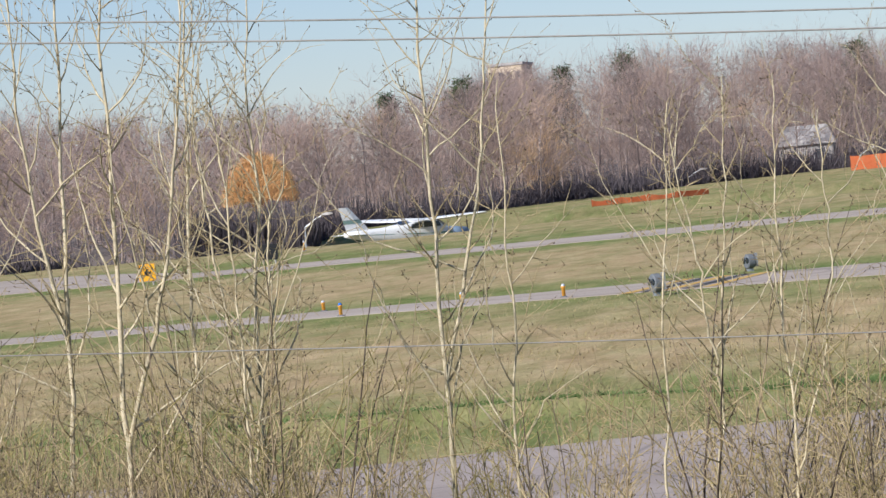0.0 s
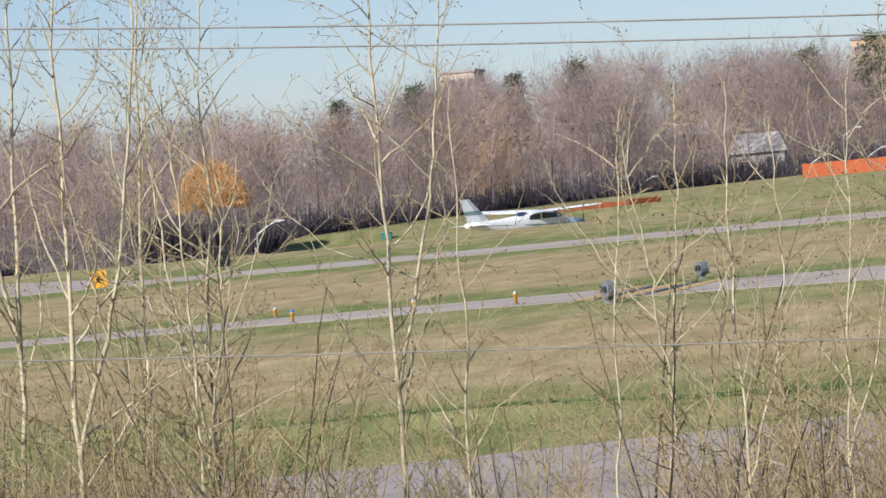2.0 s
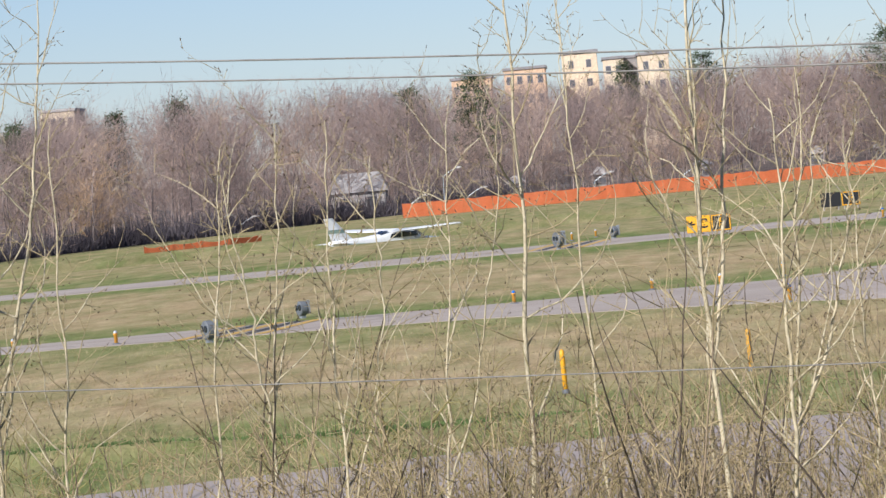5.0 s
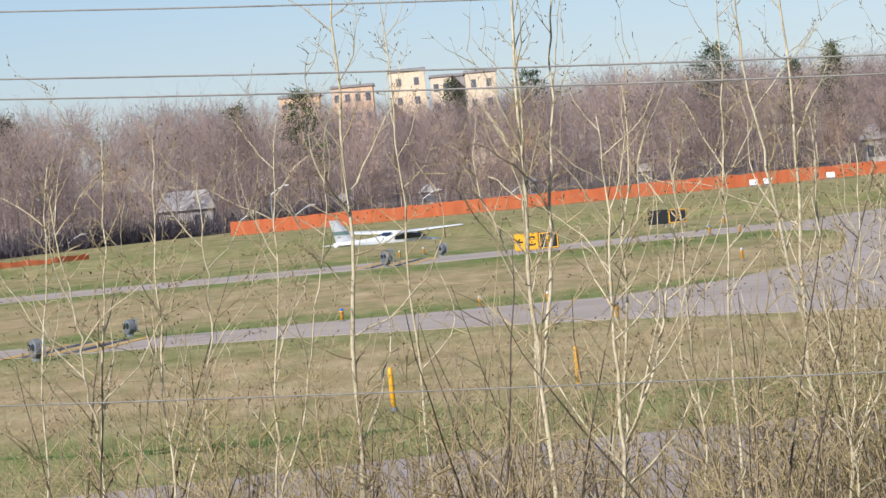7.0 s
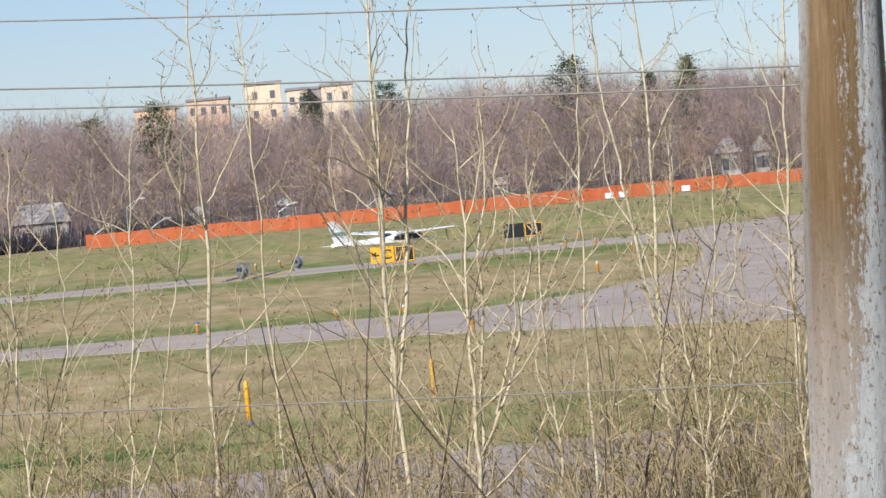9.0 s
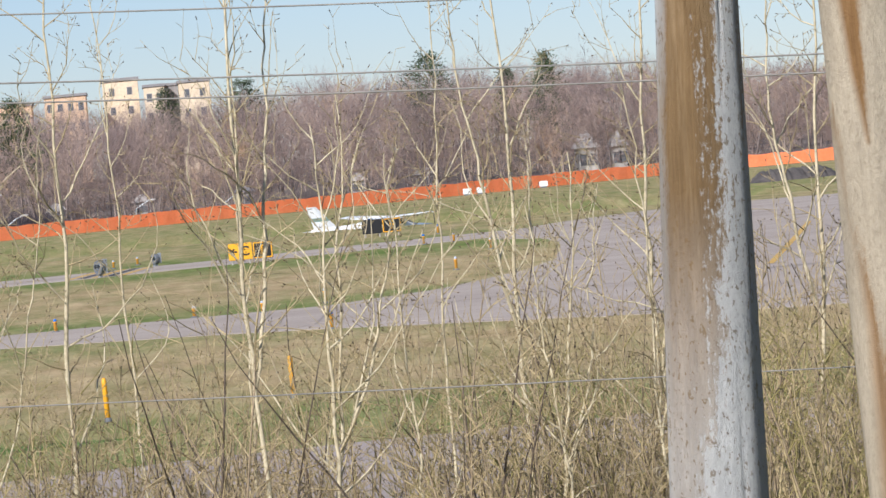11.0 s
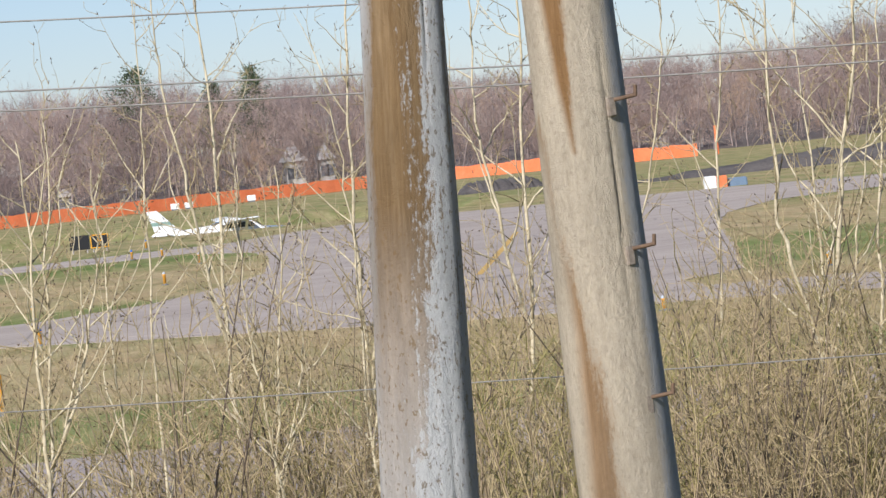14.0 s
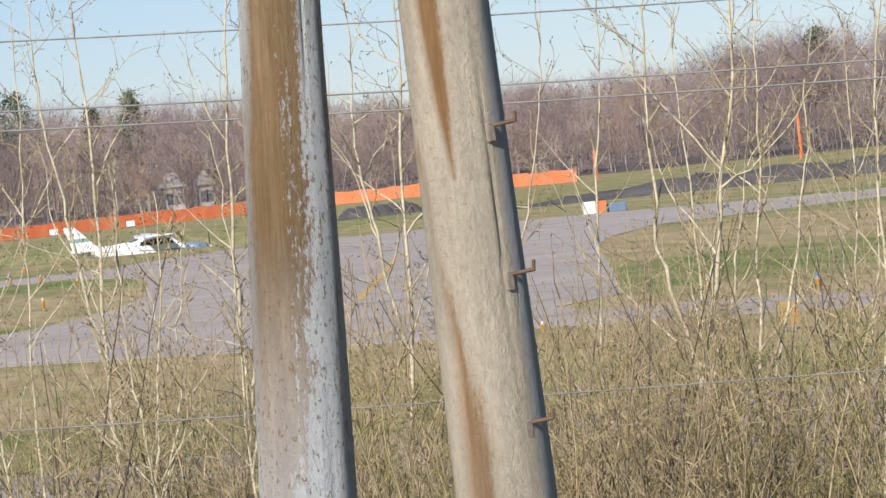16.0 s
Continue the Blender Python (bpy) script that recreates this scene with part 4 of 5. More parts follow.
def sign(x, y, turn, panels, label, z=0.0):
    """A low airfield sign of boxes side by side on short legs: panels of (width, fill, glyphs, border)."""
    ob = thing("taxiway_sign", pose(x, y, z, 0, 0, turn), label, "sign", "taxiway signs")
    total = sum(p[0] for p in panels)
    at = -total / 2
    for w, fill, glyphs, border in panels:
        cab = part("cabinet", boxed(at, at + w - 0.03, -0.10, 0.10, 0.20, 0.98, bevel=0.02), M[{"black": "black", "worn": "worn_yellow"}.get(fill, "yellow")], ob)
        if border:
            bm = bmesh.new()
            for b in ((at + 0.02, at + w - 0.05, 0.22, 0.27), (at + 0.02, at + w - 0.05, 0.91, 0.96), (at + 0.02, at + 0.07, 0.27, 0.91), (at + w - 0.10, at + w - 0.05, 0.27, 0.91)):
                box(bm, b[0], b[1], -0.106, -0.098, b[2], b[3])
            part("border", bm, M["yellow"], cab)
        for g, gx, col in glyphs:
            c = at + w * gx
            if g in "CF":
                letter("letter", g, 0.62, M[col], cab, pose(c, -0.103, 0.59, 90, 0, 0))
            else:
                bm = bmesh.new()
                sgn = -1 if g == "<" else 1
                pts = [(0.16, 0.04), (-0.02, 0.04), (0.06, 0.14), (-0.02, 0.16), (-0.16, 0.0), (-0.02, -0.16), (0.06, -0.14), (-0.02, -0.04), (0.16, -0.04)]
                rot = 0 if g == "<" else radians(-135)
                pp = [(math.cos(rot) * a - math.sin(rot) * b, math.sin(rot) * a + math.cos(rot) * b) for a, b in pts]
                bm.faces.new([bm.verts.new((c + a, -0.106, 0.59 + b)) for a, b in pp])
                ext = bmesh.ops.extrude_face_region(bm, geom=bm.faces[:])
                bmesh.ops.translate(bm, vec=(0, 0.01, 0), verts=[v for v in ext["geom"] if isinstance(v, bmesh.types.BMVert)])
                part("arrow", bm, M[col], cab)
        for lx in (at + 0.15, at + w - 0.18):
            part("leg", lathe([(0.04, -0.1), (0.04, 0.10), (0.06, 0.13), (0.04, 0.21)], 8), M["pale_wall"], ob).location = (lx, 0, 0)
        at += w
    return ob


sign(4.4, 211.2, -4, [(1.15, "yellow", [("<", 0.22, "black"), ("C", 0.68, "black")], False), (0.95, "black", [("F", 0.5, "yellow")], True)], "yellow and black taxiway sign with arrow and letters C F")
sign(12.4, 247.2, -2, [(1.12, "black", [], False), (1.05, "black", [("F", 0.5, "yellow")], True)], "black taxiway sign with a yellow letter F in a yellow border")
sign(-41.2, 200.0, 10, [(0.8, "yellow", [("<", 0.5, "black")], False)], "small yellow taxiway sign on the grass")
sign(-39.8, 223.7, 8, [(0.95, "black", [], False)], "black back of a taxiway sign beside the far taxiway")
sign(21.4, 91.7, -12, [(0.62, "worn", [], False)], "small worn yellow sign beside the near taxiway").scale = (0.72, 0.72, 0.62)


def edge_light(x, y, h, cap):
    ob = thing("edge_light", pose(x, y, 0.0), "orange tube taxiway edge light with a %s lens" % cap, "taxiway light", "taxiway edge lights")
    part("base_plate", lathe([(0.13, -0.05), (0.13, 0.03), (0.05, 0.05)], 12), M["grey"], ob)
    part("tube", lathe([(0.055, 0.04), (0.055, h * 0.72), (0.075, h * 0.74), (0.075, h * 0.80)], 12), M["orange"], ob, smooth=True)
    part("lens", lathe([(0.06, h * 0.80), (0.062, h * 0.88), (0.045, h * 0.96), (0.02, h)], 12), M["blue" if cap == "blue" else "lens"], ob, smooth=True)


for x, y, h, cap in ((-23.7, 142.1, 0.36, "orange"), (-22.2, 136.2, 0.42, "blue"), (-18.5, 136.6, 0.4, "white"), (-15.2, 135.1, 0.42, "white"), (-3.3, 139.7, 0.42, "blue"), (1.0, 141.2, 0.36, "white"),
                     (3.1, 139.6, 0.38, "white"), (4.5, 121.3, 0.5, "blue"), (5.2, 143.4, 0.48, "white"), (11.0, 167.2, 0.5, "white"), (12.8, 216.4, 0.5, "blue"), (14.4, 194.9, 0.5, "white"),
                     (14.2, 215.6, 0.45, "white"), (25.3, 117.4, 0.4, "white"), (26.4, 109.6, 0.42, "blue"), (18.0, 101.8, 0.35, "white"), (44.1, 200.8, 0.6, "blue"), (15.0, 240.0, 0.5, "blue"), (-2.2, 228.4, 0.42, "white"), (-1.0, 231.5, 0.42, "white"), (-42.3, 249.0, 0.6, "white")):
    edge_light(x, y, h, cap)


def marker_tube(x, y):
    ob = thing("marker_post", pose(x, y, float(ground_z(x, y)), 0, -1, 0), "slim yellow plastic marker post standing in the grass", "marker post", "marker posts")
    part("tube", lathe([(0.05, -0.2), (0.05, 0.72), (0.045, 0.80), (0.02, 0.84)], 12), M["yellow"], ob, smooth=True)
    part("boot", lathe([(0.07, -0.05), (0.07, 0.05), (0.05, 0.08)], 12), M["grey"], ob)


marker_tube(-1.2, 85.7)
marker_tube(2.4, 87.8)


def guard_light(x, y, turn, s=1.0):
    """A hooded twin light on a stub post beside the holding line."""
    ob = thing("guard_light", pose(x, y, 0, 0, 0, turn), "dark grey hooded guard light beside the painted holding line", "guard light", "guard lights")
    ring = [[(0.34 * s * math.cos(a) * k, d, 0.47 * s + 0.36 * s * math.sin(a) * k) for a in (i * math.tau / 18 for i in range(18))] for k, d in ((0.86, -0.12), (1.0, -0.09), (1.0, 0.10), (0.8, 0.16))]
    part("housing", loft(ring), M["grey"], ob, smooth=False)
    part("back_plate", boxed(0.02, 0.40 * s, 0.165, 0.19, 0.20 * s, 0.86 * s, bevel=0.01), M["steel"], ob)
    part("foot", boxed(-0.10, 0.10, -0.08, 0.10, -0.05, 0.12 * s, bevel=0.015), M["steel"], ob)
    for dx in (-0.12, 0.12):
        part("lamp_face", lathe([(0.10, 0), (0.10, 0.02), (0.07, 0.03)], 12), M["dark_glass"], ob).matrix_local = pose(dx, -0.12, 0.52 * s, 90, 0, 0)


guard_light(-11.9, 129.5, -60, 0.78)
guard_light(-10.2, 144.2, -60, 0.66)
guard_light(-2.7, 210.9, -55, 1.0)
guard_light(-0.1, 224.8, -55, 0.75)


def stripes(x, y, turn, n, length, label):
    """Holding-position paint across the pavement."""
    ob = thing("holding_line", pose(x, y, 0.026, 0, 0, turn), label, "road marking", kind="structure")
    for i in range(n):
        part("stripe", boxed(-length / 2, length / 2, i * 0.62, i * 0.62 + 0.36, -0.004, 0.0), M["line" if i % 2 == 0 else "line_black"], ob)


stripes(-9.9, 137.0, 82, 5, 8.5, "yellow and black holding stripes across the near taxiway")
stripes(-0.9, 217.0, 84, 5, 12.5, "yellow and black holding stripes across the far taxiway")


def centre_line(pts, label):
    bm = bmesh.new()
    for (x0, y0), (x1, y1) in zip(pts, pts[1:]):
        d = Vector((x1 - x0, y1 - y0)).normalized()
        nx, ny = -d.y * 0.11, d.x * 0.11
        vs = [bm.verts.new((x, y, z)) for z in (0.027, 0.022) for x, y in ((x0 + nx, y0 + ny), (x0 - nx, y0 - ny), (x1 - nx, y1 - ny), (x1 + nx, y1 + ny))]
        bm.faces.new(vs[:4])
    tagged(part("centre_line", bm, M["line"]), label, "road marking", kind="structure")


centre_line(arc((19.0, 140.0), (22.5, 160.0), (27.6, 190.0), 8), "faded yellow taxiway centre line on asphalt")


# ---------- buildings and lamps beyond the field ----------
def window(parent, x, y, z, w, h):
    """A window set in the front wall, which faces -y."""
    frame_ob = part("window", boxed(x - w / 2 - 0.06, x + w / 2 + 0.06, y - 0.03, y + 0.08, z - 0.06, z + h + 0.06), M["pale_wall"], parent)
    part("pane", boxed(x - w / 2, x + w / 2, y - 0.045, y - 0.02, z, z + h), M["pane"], frame_ob)


def block(name, x0, x1, y0, y1, z0, z1, wall, roof, cols, storeys, label, category, parapet=0.4):
    ob = thing(name, pose((x0 + x1) / 2, y0, z0), label, category)
    hw = (x1 - x0) / 2
    body = part("wall", boxed(-hw, hw, 0, y1 - y0, -1, z1 - z0, bevel=0.05), M[wall], ob)
    part("roof", boxed(-hw - 0.2, hw + 0.2, -0.2, y1 - y0 + 0.2, z1 - z0, z1 - z0 + parapet), M[roof], ob)
    sh = 3.0
    for s in range(storeys):
        for c in range(cols):
            window(ob, -hw + (c + 0.5) * 2 * hw / cols, 0, z1 - z0 - 0.8 - 1.4 - s * sh, min(0.75, hw / cols), 1.15)
    return ob


block("apartment_building", -23.4, -17.2, 706, 718, 3.5, 16.9, "peach", "roof", 4, 2, "cream plaster apartment block above the bare trees", "building")
block("apartment_building", -15.0, -8.6, 700, 714, 3.5, 17.6, "peach", "roof", 4, 2, "cream plaster apartment block with dark flat roof", "building")
block("apartment_building", -6.0, -0.4, 712, 722, 3.5, 19.5, "plaster", "roof", 2, 2, "cream plaster stair tower of the apartment block", "building", 0.5)
block("apartment_building", 0.4, 3.6, 698, 712, 3.5, 17.9, "plaster", "roof", 2, 3, "cream plaster apartment block with dark windows", "building")
block("apartment_building", 3.7, 5.7, 706, 714, 3.5, 18.0, "roof", "roof", 1, 1, "dark recessed stairwell between apartment blocks", "building")
block("apartment_building", 5.8, 10.6, 699, 712, 3.5, 18.1, "plaster", "roof", 2, 3, "cream plaster apartment block with a flat roof", "building")
block("apartment_building", -87.4, -82.0, 700, 714, 3.5, 17.6, "plaster", "pale_wall", 4, 1, "pale cream building on the wooded skyline", "building")


def house(x, y, w, d, wall_h, ridge, wall, label, turn=0, cover="roof"):
    z = float(ground_z(x, y))
    ob = thing("house", pose(x, y, z, 0, 0, turn), label, "house", "houses in the woods")
    part("wall", boxed(-w / 2, w / 2, 0, d, -1, wall_h), M[wall], ob)
    part("roof", loft([[(-w / 2 - 0.3, -0.3, wall_h), (w / 2 + 0.3, -0.3, wall_h), (w / 2 + 0.3, d + 0.3, wall_h), (-w / 2 - 0.3, d + 0.3, wall_h)],
                       [(-w / 2 + 0.5, d / 2 - 0.1, ridge), (w / 2 - 0.5, d / 2 - 0.1, ridge), (w / 2 - 0.5, d / 2 + 0.1, ridge), (-w / 2 + 0.5, d / 2 + 0.1, ridge)]]), M[cover], ob)
    for wx in (-w / 4, w / 4):
        window(ob, wx, 0, wall_h * 0.4, 0.8, wall_h * 0.4)
    return ob


house(-23.6, 421, 5.2, 6, 2.4, 4.2, "pale_wall", "pale bungalow with a pale grey roof among bare trees", cover="pale_wall")
house(45.0, 462, 1.9, 5, 3.0, 4.5, "pale_wall", "small pale beige shed among bare trees", cover="pale_wall")
house(48.3, 462, 1.3, 5, 2.9, 4.4, "pale_wall", "small pale beige hut among bare trees", cover="pale_wall")
house(87.0, 468, 3.4, 6, 1.8, 3.2, "pale_wall", "low pale hut behind the trees", 10)
# unidentified pale specks among the trees, given the form of small huts
for x, y, w in ((28.7, 472, 1.7), (21.6, 470, 1.2), (9.6, 470, 1.3), (-1.0, 462, 1.5), (-9.4, 450, 1.6)):
    house(x, y, w, 3.0, 1.7, 2.5, "pale_wall", "small pale hut shape added for an unidentified pale speck", cover="pale_wall")
house(9.2, 452, 1.9, 2.5, 1.9, 2.3, "pale_wall", "pale equipment shelter behind the orange fence")


def street_lamp(x, y, z, reach):
    """A lamp head on a rising arm; z is the head's height."""
    g = float(ground_z(x, y))
    ob = thing("street_lamp", pose(x - reach, y, g), "grey street lamp with a long arm and pale head", "street lamp", "street lamps by the woods")
    h = z - g
    rod("post", [(0, 0, -0.2), (0, 0, h * 0.5), (0.05, 0, h - 0.7)], [0.07, 0.06, 0.05], 8, M["steel"], ob)
    rod("arm", [(0.04, 0, h - 0.75), (reach * 0.5, 0, h - 0.28), (reach - 0.2, 0, h - 0.03)], [0.05, 0.045, 0.04], 6, M["steel"], ob)
    part("lamp_head", loft([[(reach - 0.3, -0.08, h - 0.05), (reach - 0.3, 0.08, h - 0.05), (reach - 0.3, 0.08, h + 0.06), (reach - 0.3, -0.08, h + 0.06)], [(reach + 0.1, -0.15, h - 0.08), (reach + 0.1, 0.15, h - 0.08), (reach + 0.1, 0.12, h + 0.1), (reach + 0.1, -0.12, h + 0.1)],
                            [(reach + 0.4, -0.06, h - 0.02), (reach + 0.4, 0.06, h - 0.02), (reach + 0.4, 0.05, h + 0.05), (reach + 0.4, -0.05, h + 0.05)]]), M["pale_wall"], ob)


for x, y, z in ((-46.6, 284, 1.6), (-48, 335, 0.9), (-14, 420, 3.9), (-33, 388, 1.6), (-31, 392, 1.3), (-11.6, 412, 1.9), (0, 420, 2.2), (-16.8, 410, 1.7), (8.6, 440, 1.9)):
    street_lamp(x, y, z, 1.5)


def barrier_box(x, y, z0, label):
    ob = thing("equipment_box", pose(x, y, z0), label, "equipment box")
    part("cabinet", boxed(-0.62, 0.0, -0.3, 0.3, -0.1, 0.62, bevel=0.03), M["white"], ob)
    part("orange_panel", boxed(0.004, 0.60, -0.32, 0.3, -0.1, 0.60, bevel=0.03), M["fence"], ob, "orange plastic panel")
    part("blue_tub", boxed(0.72, 1.75, -0.1, 0.5, -0.1, 0.42, bevel=0.05), M["cowl"], ob, "blue-grey plastic tub")


barrier_box(46.3, 242.0, 0.04, "white and orange barrier boxes on the taxiway edge")
for x, y in ((28.4, 407), (29.7, 407.5), (35.7, 411)):
    ob = thing("junction_box", pose(x, y, 0), "white metal junction box on the grass by the fence", "junction box", "junction boxes")
    part("cabinet", boxed(-0.38, 0.38, -0.2, 0.2, 0.12, 0.62, bevel=0.03), M["white"], ob)
    part("plinth", boxed(-0.3, 0.3, -0.16, 0.16, -0.1, 0.13), M["grey"], ob)
green_box = thing("utility_box", pose(-42.7, 305, float(ground_z(-42.7, 305))), "small teal utility cabinet in the grass", "utility box")
part("cabinet", boxed(-0.35, 0.35, -0.25, 0.25, -0.1, 0.45, bevel=0.03), M["green_paint"], green_box)
part("lid", boxed(-0.40, 0.40, -0.30, 0.30, 0.45, 0.50, bevel=0.02), M["steel"], green_box)
for x, y, h in ((96, 400, 4.0), (77, 400, 2.6)):
    ob = thing("marker_mast", pose(x, y, 0), "slim orange marker mast before the woods", "mast", "orange masts")
    part("mast", lathe([(0.16, -0.1), (0.14, h)], 8), M["fence"], ob)


def dirt_bank(x0, x1, y0, y1, h, seed, label):
    """A long low heap of dark earth."""
    rng = np.random.default_rng(seed)
    n, k = 60, 9
    v, f = [], []
    for i in range(n + 1):
        s = i / n
        x, y = x0 + (x1 - x0) * s, y0 + (y1 - y0) * s
        hh = h * min(1, 6 * s, 6 * (1 - s)) * (0.75 + 0.4 * rng.random())
        for j in range(k + 1):
            u = j / k
            zz = hh * math.sin(math.pi * u) ** 0.8 + rng.normal(0, 0.04) * (0 < j < k)
            v.append((x, y + (u - 0.5) * 7, float(ground_z(x, y)) + zz - 0.05))
    for i in range(n):
        for j in range(k):
            a = i * (k + 1) + j
            f.append((a, a + k + 1, a + k + 2, a + 1))
    ob = part_np("dirt_bank", v, f, M["earth"], None, smooth=False)
    tagged(ob, label, "earth bank", kind="structure")


dirt_bank(48, 120, 288, 262, 1.05, 3, "long low bank of dark earth beside the taxiway")
dirt_bank(42, 49, 318, 320, 0.8, 4, "low heap of dark earth on the grass")


# ---------- the aircraft ----------
def oval(x, w, z0, z1, n=16, flat=0.75):
    """A rounded section across the fuselage at x."""
    out = []
    for i in range(n):
        a = i * math.tau / n
        c, s = math.cos(a), math.sin(a)
        out.append((x, w / 2 * math.copysign(abs(c) ** flat, c), (z0 + z1) / 2 + (z1 - z0) / 2 * math.copysign(abs(s) ** flat, s)))
    return out


def aerofoil(x, y, z, chord, thick, n=7):
    up = [(x - chord * s, y, z + thick * chord * (math.sqrt(max(0, s)) * 1.4 * (1 - s) + 0.02)) for s in (i / n for i in range(n + 1))]
    low = [(x - chord * s, y, z - thick * chord * 0.35 * math.sqrt(max(0, s)) * (1 - s)) for s in (i / n for i in range(n, -1, -1))]
    return up + low


def fin_ring(x0, x1, z, half):
    """A thin upright section, from its trailing edge x0 to its leading edge x1."""
    m = x0 + (x1 - x0) * 0.65
    return [(x0, 0, z), (m, half, z), (x1, 0, z), (m, -half, z)]


def build_aircraft():
    ob = thing("light_aircraft", pose(0, 0, 0), "white high-wing light aircraft with pale green tail stripe on the runway", "aircraft")
    body = part("fuselage", loft([oval(0.15, 0.16, 1.46, 1.72), oval(1.2, 0.42, 1.24, 1.78), oval(2.6, 0.74, 0.97, 1.80), oval(3.7, 1.02, 0.78, 1.90), oval(4.3, 1.12, 0.68, 2.06), oval(5.4, 1.16, 0.64, 2.10),
                                  oval(6.2, 1.12, 0.64, 2.00), oval(6.75, 1.06, 0.66, 1.62), oval(7.2, 1.02, 0.70, 1.52)]), M["white"], ob, smooth=True)
    # shade on the nose is put into the cowling's colour
    part("cowling", loft([oval(7.2, 1.03, 0.69, 1.525), oval(7.8, 0.98, 0.72, 1.47), oval(8.3, 0.82, 0.80, 1.40), oval(8.42, 0.6, 0.88, 1.32)]), M["cowl"], ob, "engine cowling, blue-grey for the shade on the nose", smooth=True)
    part("spinner", lathe([(0.15, 0.0), (0.13, 0.12), (0.07, 0.22), (0.01, 0.28)], 12), M["white"], ob, smooth=True).matrix_local = pose(8.42, 0, 1.12, 0, 90, 0)
    prop = part("propeller", loft([[(8.52, -0.05, 0.20), (8.56, 0.0, 0.20), (8.54, 0.05, 0.20)], [(8.50, -0.09, 0.75), (8.57, 0.0, 0.75), (8.55, 0.09, 0.75)], [(8.50, -0.05, 1.12), (8.58, 0.0, 1.12), (8.55, 0.05, 1.12)],
                                   [(8.50, -0.09, 1.5), (8.57, 0.0, 1.5), (8.55, 0.09, 1.5)], [(8.52, -0.05, 2.04), (8.56, 0.0, 2.04), (8.54, 0.05, 2.04)]]), M["black"], ob)
    for side in (1, -1):
        part("wing", loft([aerofoil(6.05, side * 0.45, 1.98, 1.63, 0.15), aerofoil(6.05, side * 2.8, 2.04, 1.63, 0.15), aerofoil(5.85, side * 5.55, 2.15, 1.15, 0.14), aerofoil(5.7, side * 5.8, 2.17, 0.75, 0.06)]), M["white"], ob, smooth=True)
        part("wing_strut", loft([[(5.66 + a, side * 0.56, 0.78 + b) for a, b in ((0, 0.02), (0.10, 0), (0, -0.02), (-0.10, 0))], [(5.5 + a, side * 2.7, 2.08 + b) for a, b in ((0, 0.02), (0.08, 0), (0, -0.02), (-0.08, 0))]]), M["white"], ob)
        part("tailplane", loft([aerofoil(1.35, side * 0.12, 1.58, 1.22, 0.07), aerofoil(1.10, side * 1.70, 1.58, 0.80, 0.06)]), M["white"], ob, smooth=True)
        part("cabin_window", loft([[(6.28 + a, side * 0.545, z) for a, z in ((0, 1.60), (0.08, 1.62), (-0.12, 1.90), (-0.16, 1.90))], [(5.2 + a, side * 0.60, z) for a, z in ((0, 1.60), (0.1, 1.60), (0.1, 1.92), (0, 1.92))],
                                   [(4.05 + a, side * 0.55, z) for a, z in ((0.2, 1.62), (0.25, 1.60), (0.4, 1.84), (0.3, 1.84))]]), M["dark_glass"], ob, "dark cabin side window")
        part("door_post", boxed(5.04, 5.12, side * 0.60 - 0.012, side * 0.60 + 0.012, 1.56, 1.95), M["white"], body)
        part("stripe", loft([[(0.9, side * 0.17, 1.50), (0.9, side * 0.17, 1.54), (0.9, side * 0.19, 1.52)], [(4.4, side * 0.575, 1.28), (4.4, side * 0.575, 1.34), (4.4, side * 0.587, 1.31)], [(7.1, side * 0.54, 1.12), (7.1, side * 0.54, 1.24), (7.1, side * 0.555, 1.18)]]), M["stripe"], ob, "thin pale green side stripe")
        w = part("main_wheel", lathe([(0.10, -0.09), (0.20, -0.08), (0.22, 0.0), (0.20, 0.08), (0.10, 0.09)], 16), M["rubber"], ob, smooth=True)
        w.matrix_local = pose(5.0, side * 1.25, 0.22, 90, 0, 0)
        part("gear_leg", loft([[(5.0 + a, side * 0.4, 0.72 + b) for a, b in ((-0.07, 0), (0, 0.03), (0.07, 0), (0, -0.03))], [(5.0 + a, side * 1.2, 0.24 + b) for a, b in ((-0.04, 0), (0, 0.02), (0.04, 0), (0, -0.02))]]), M["white"], ob)
    part("windscreen", loft([[(6.26, -0.46, 1.98), (6.26, 0.46, 1.98), (6.30, 0.46, 1.96), (6.30, -0.46, 1.96)], [(6.80, -0.48, 1.60), (6.80, 0.48, 1.60), (6.86, 0.48, 1.58), (6.86, -0.48, 1.58)]]), M["dark_glass"], ob, "dark curved windscreen")
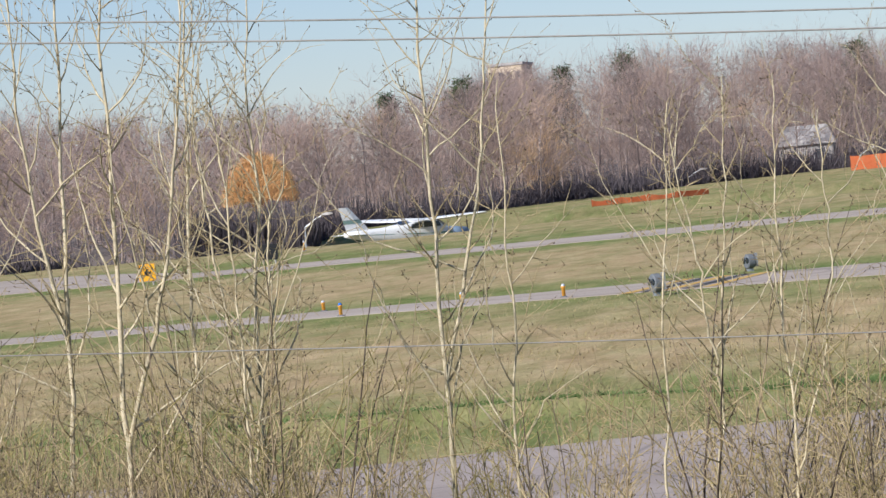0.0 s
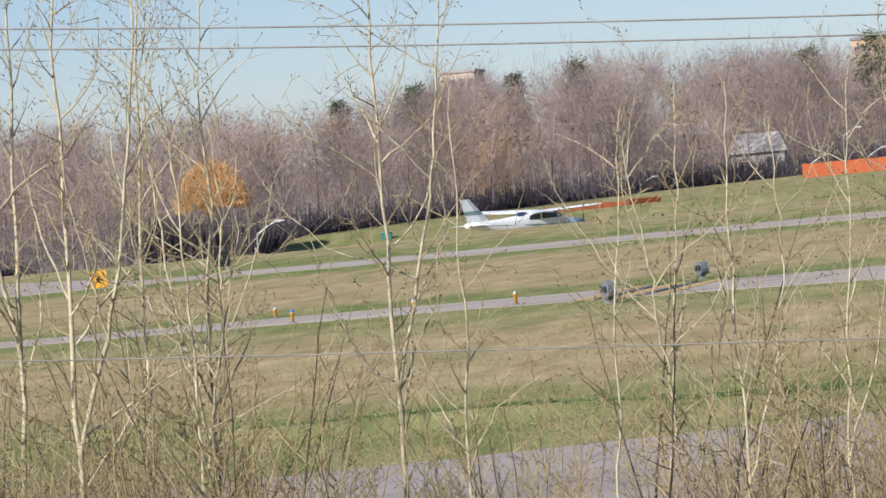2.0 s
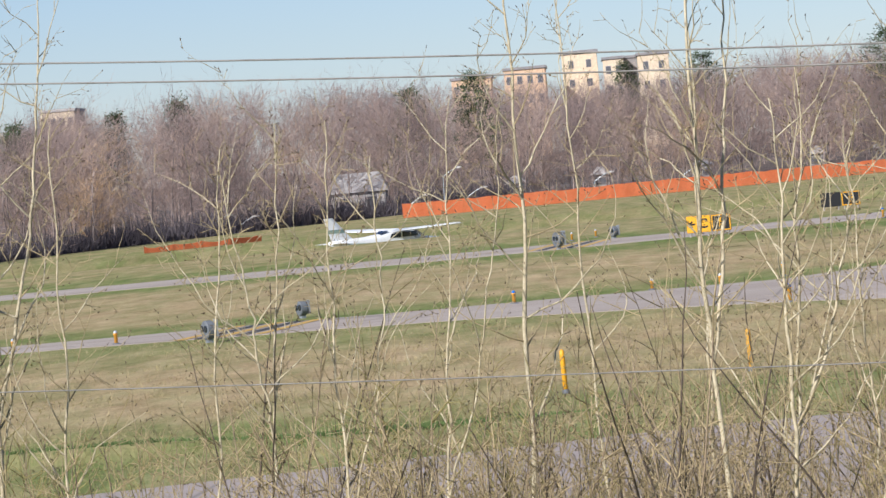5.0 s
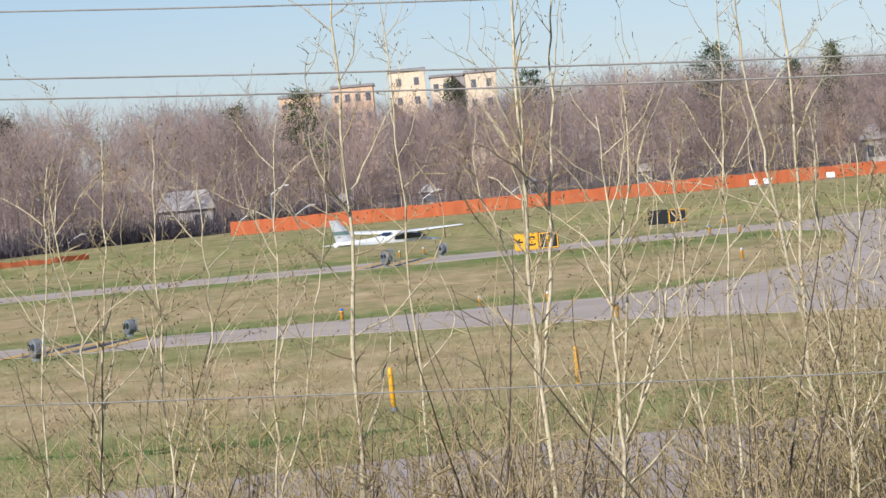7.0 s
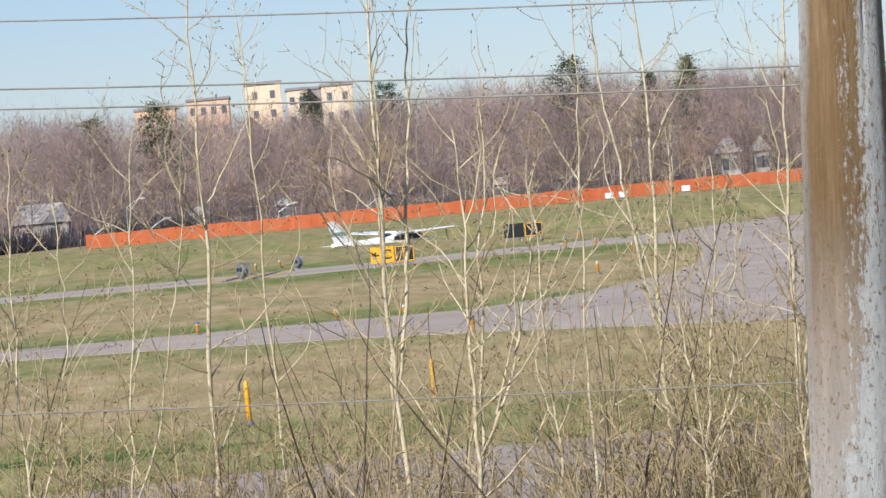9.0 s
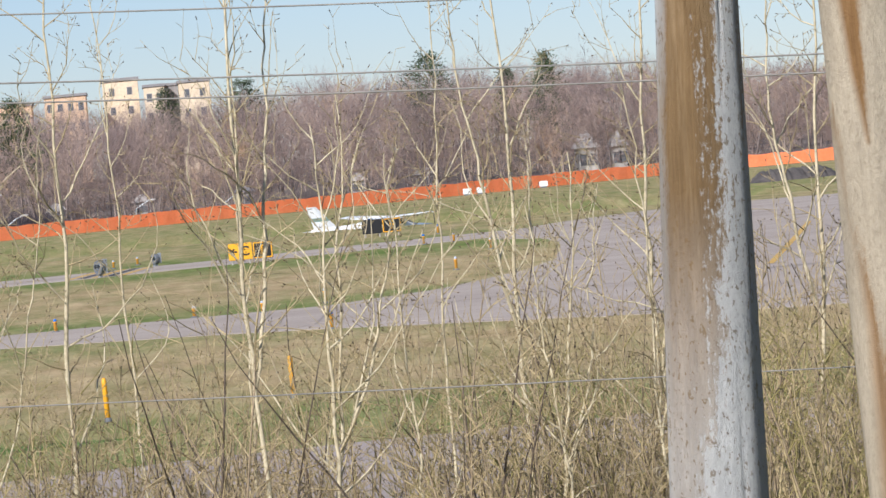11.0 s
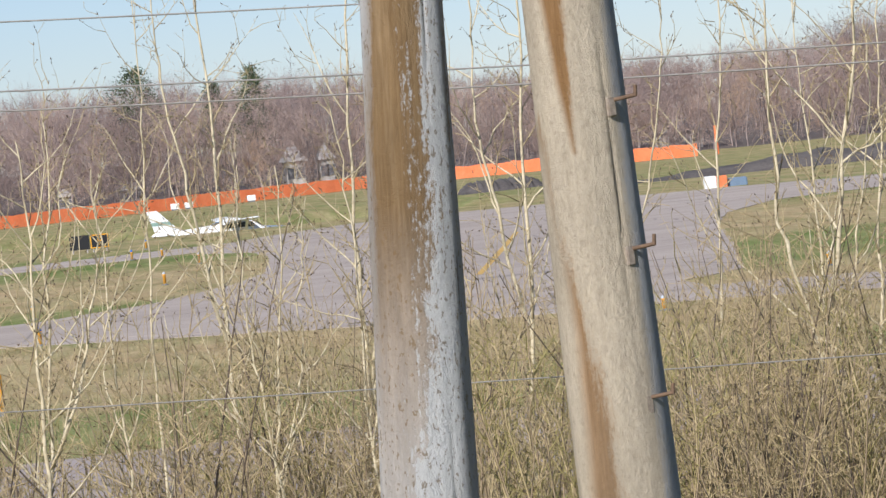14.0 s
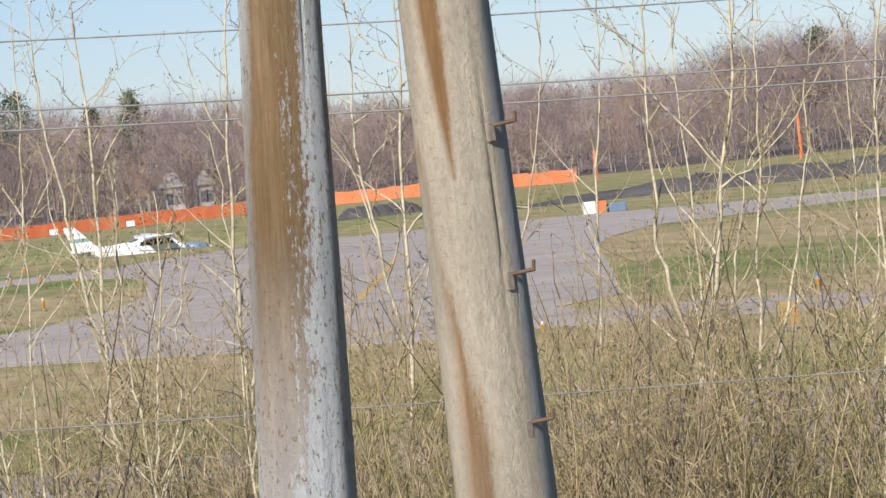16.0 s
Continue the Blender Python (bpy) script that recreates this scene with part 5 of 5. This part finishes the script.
    part("rear_window", loft([[(3.72, -0.38, 1.90), (3.72, 0.38, 1.90), (3.70, 0.38, 1.87), (3.70, -0.38, 1.87)], [(4.20, -0.44, 2.06), (4.20, 0.44, 2.06), (4.16, 0.44, 2.04), (4.16, -0.44, 2.04)]]), M["dark_glass"], ob)
    # fin in three bands: white root, green stripe, white top
    def edge(z):
        s = (z - 1.62) / 1.48
        return 0.35 - 0.45 * s, 2.0 - 1.45 * s if s > 0.12 else 2.9 - 8.95 * s
    for name, za, zb, mat in (("fin", 1.62, 1.80, "white"), ("fin", 1.80, 2.18, "white"), ("fin_stripe", 2.18, 2.40, "stripe"), ("fin_tip", 2.40, 3.10, "white")):
        a, b = edge(za), edge(zb)
        part(name, loft([fin_ring(a[0], a[1], za, 0.07), fin_ring(b[0], b[1], zb, 0.05)]), M[mat], ob)
    nose = part("nose_wheel", lathe([(0.08, -0.07), (0.16, -0.06), (0.18, 0.0), (0.16, 0.06), (0.08, 0.07)], 16), M["rubber"], ob, smooth=True)
    nose.matrix_local = pose(7.4, 0, 0.18, 90, 0, 0)
    part("nose_strut", boxed(7.36, 7.44, -0.04, 0.04, 0.2, 0.8), M["steel"], ob)
    ob.scale = (1.1, 1.1, 1.1)
    return ob


aircraft = build_aircraft()

# seconds, bearing of the tail from north, distance, height, heading from east
TAXI = [(0.0, -9.145, 272, -1.09, 44), (1.5, -7.525, 279, -1.16, 43), (2.0, -6.995, 281, -1.20, 42.5), (2.5, -6.425, 283, -1.26, 42), (3.0, -5.875, 285, -1.33, 41.5), (5.5, -3.075, 294, -1.57, 39), (7.0, -1.395, 298, -1.60, 37), (8.0, -0.465, 300, -1.64, 34),
        (10.5, 1.601, 303, -1.74, 26), (11.0, 1.955, 303, -1.74, 23), (12.0, 2.623, 302, -1.74, 14), (12.5, 2.935, 301, -1.78, 10), (14.5, 3.816, 298, -1.76, 4), (15.5, 4.076, 297, -1.50, 2), (16.0, 4.136, 297, -1.42, 2)]


def motions():
    rows = []
    for t, az, d, z, head in TAXI:
        x, y = d * math.sin(radians(az)), d * math.cos(radians(az))
        rows.append((t, pose(x, y, z - 0.31, 0, 0, head)))
    walk(aircraft, rows)


motions()
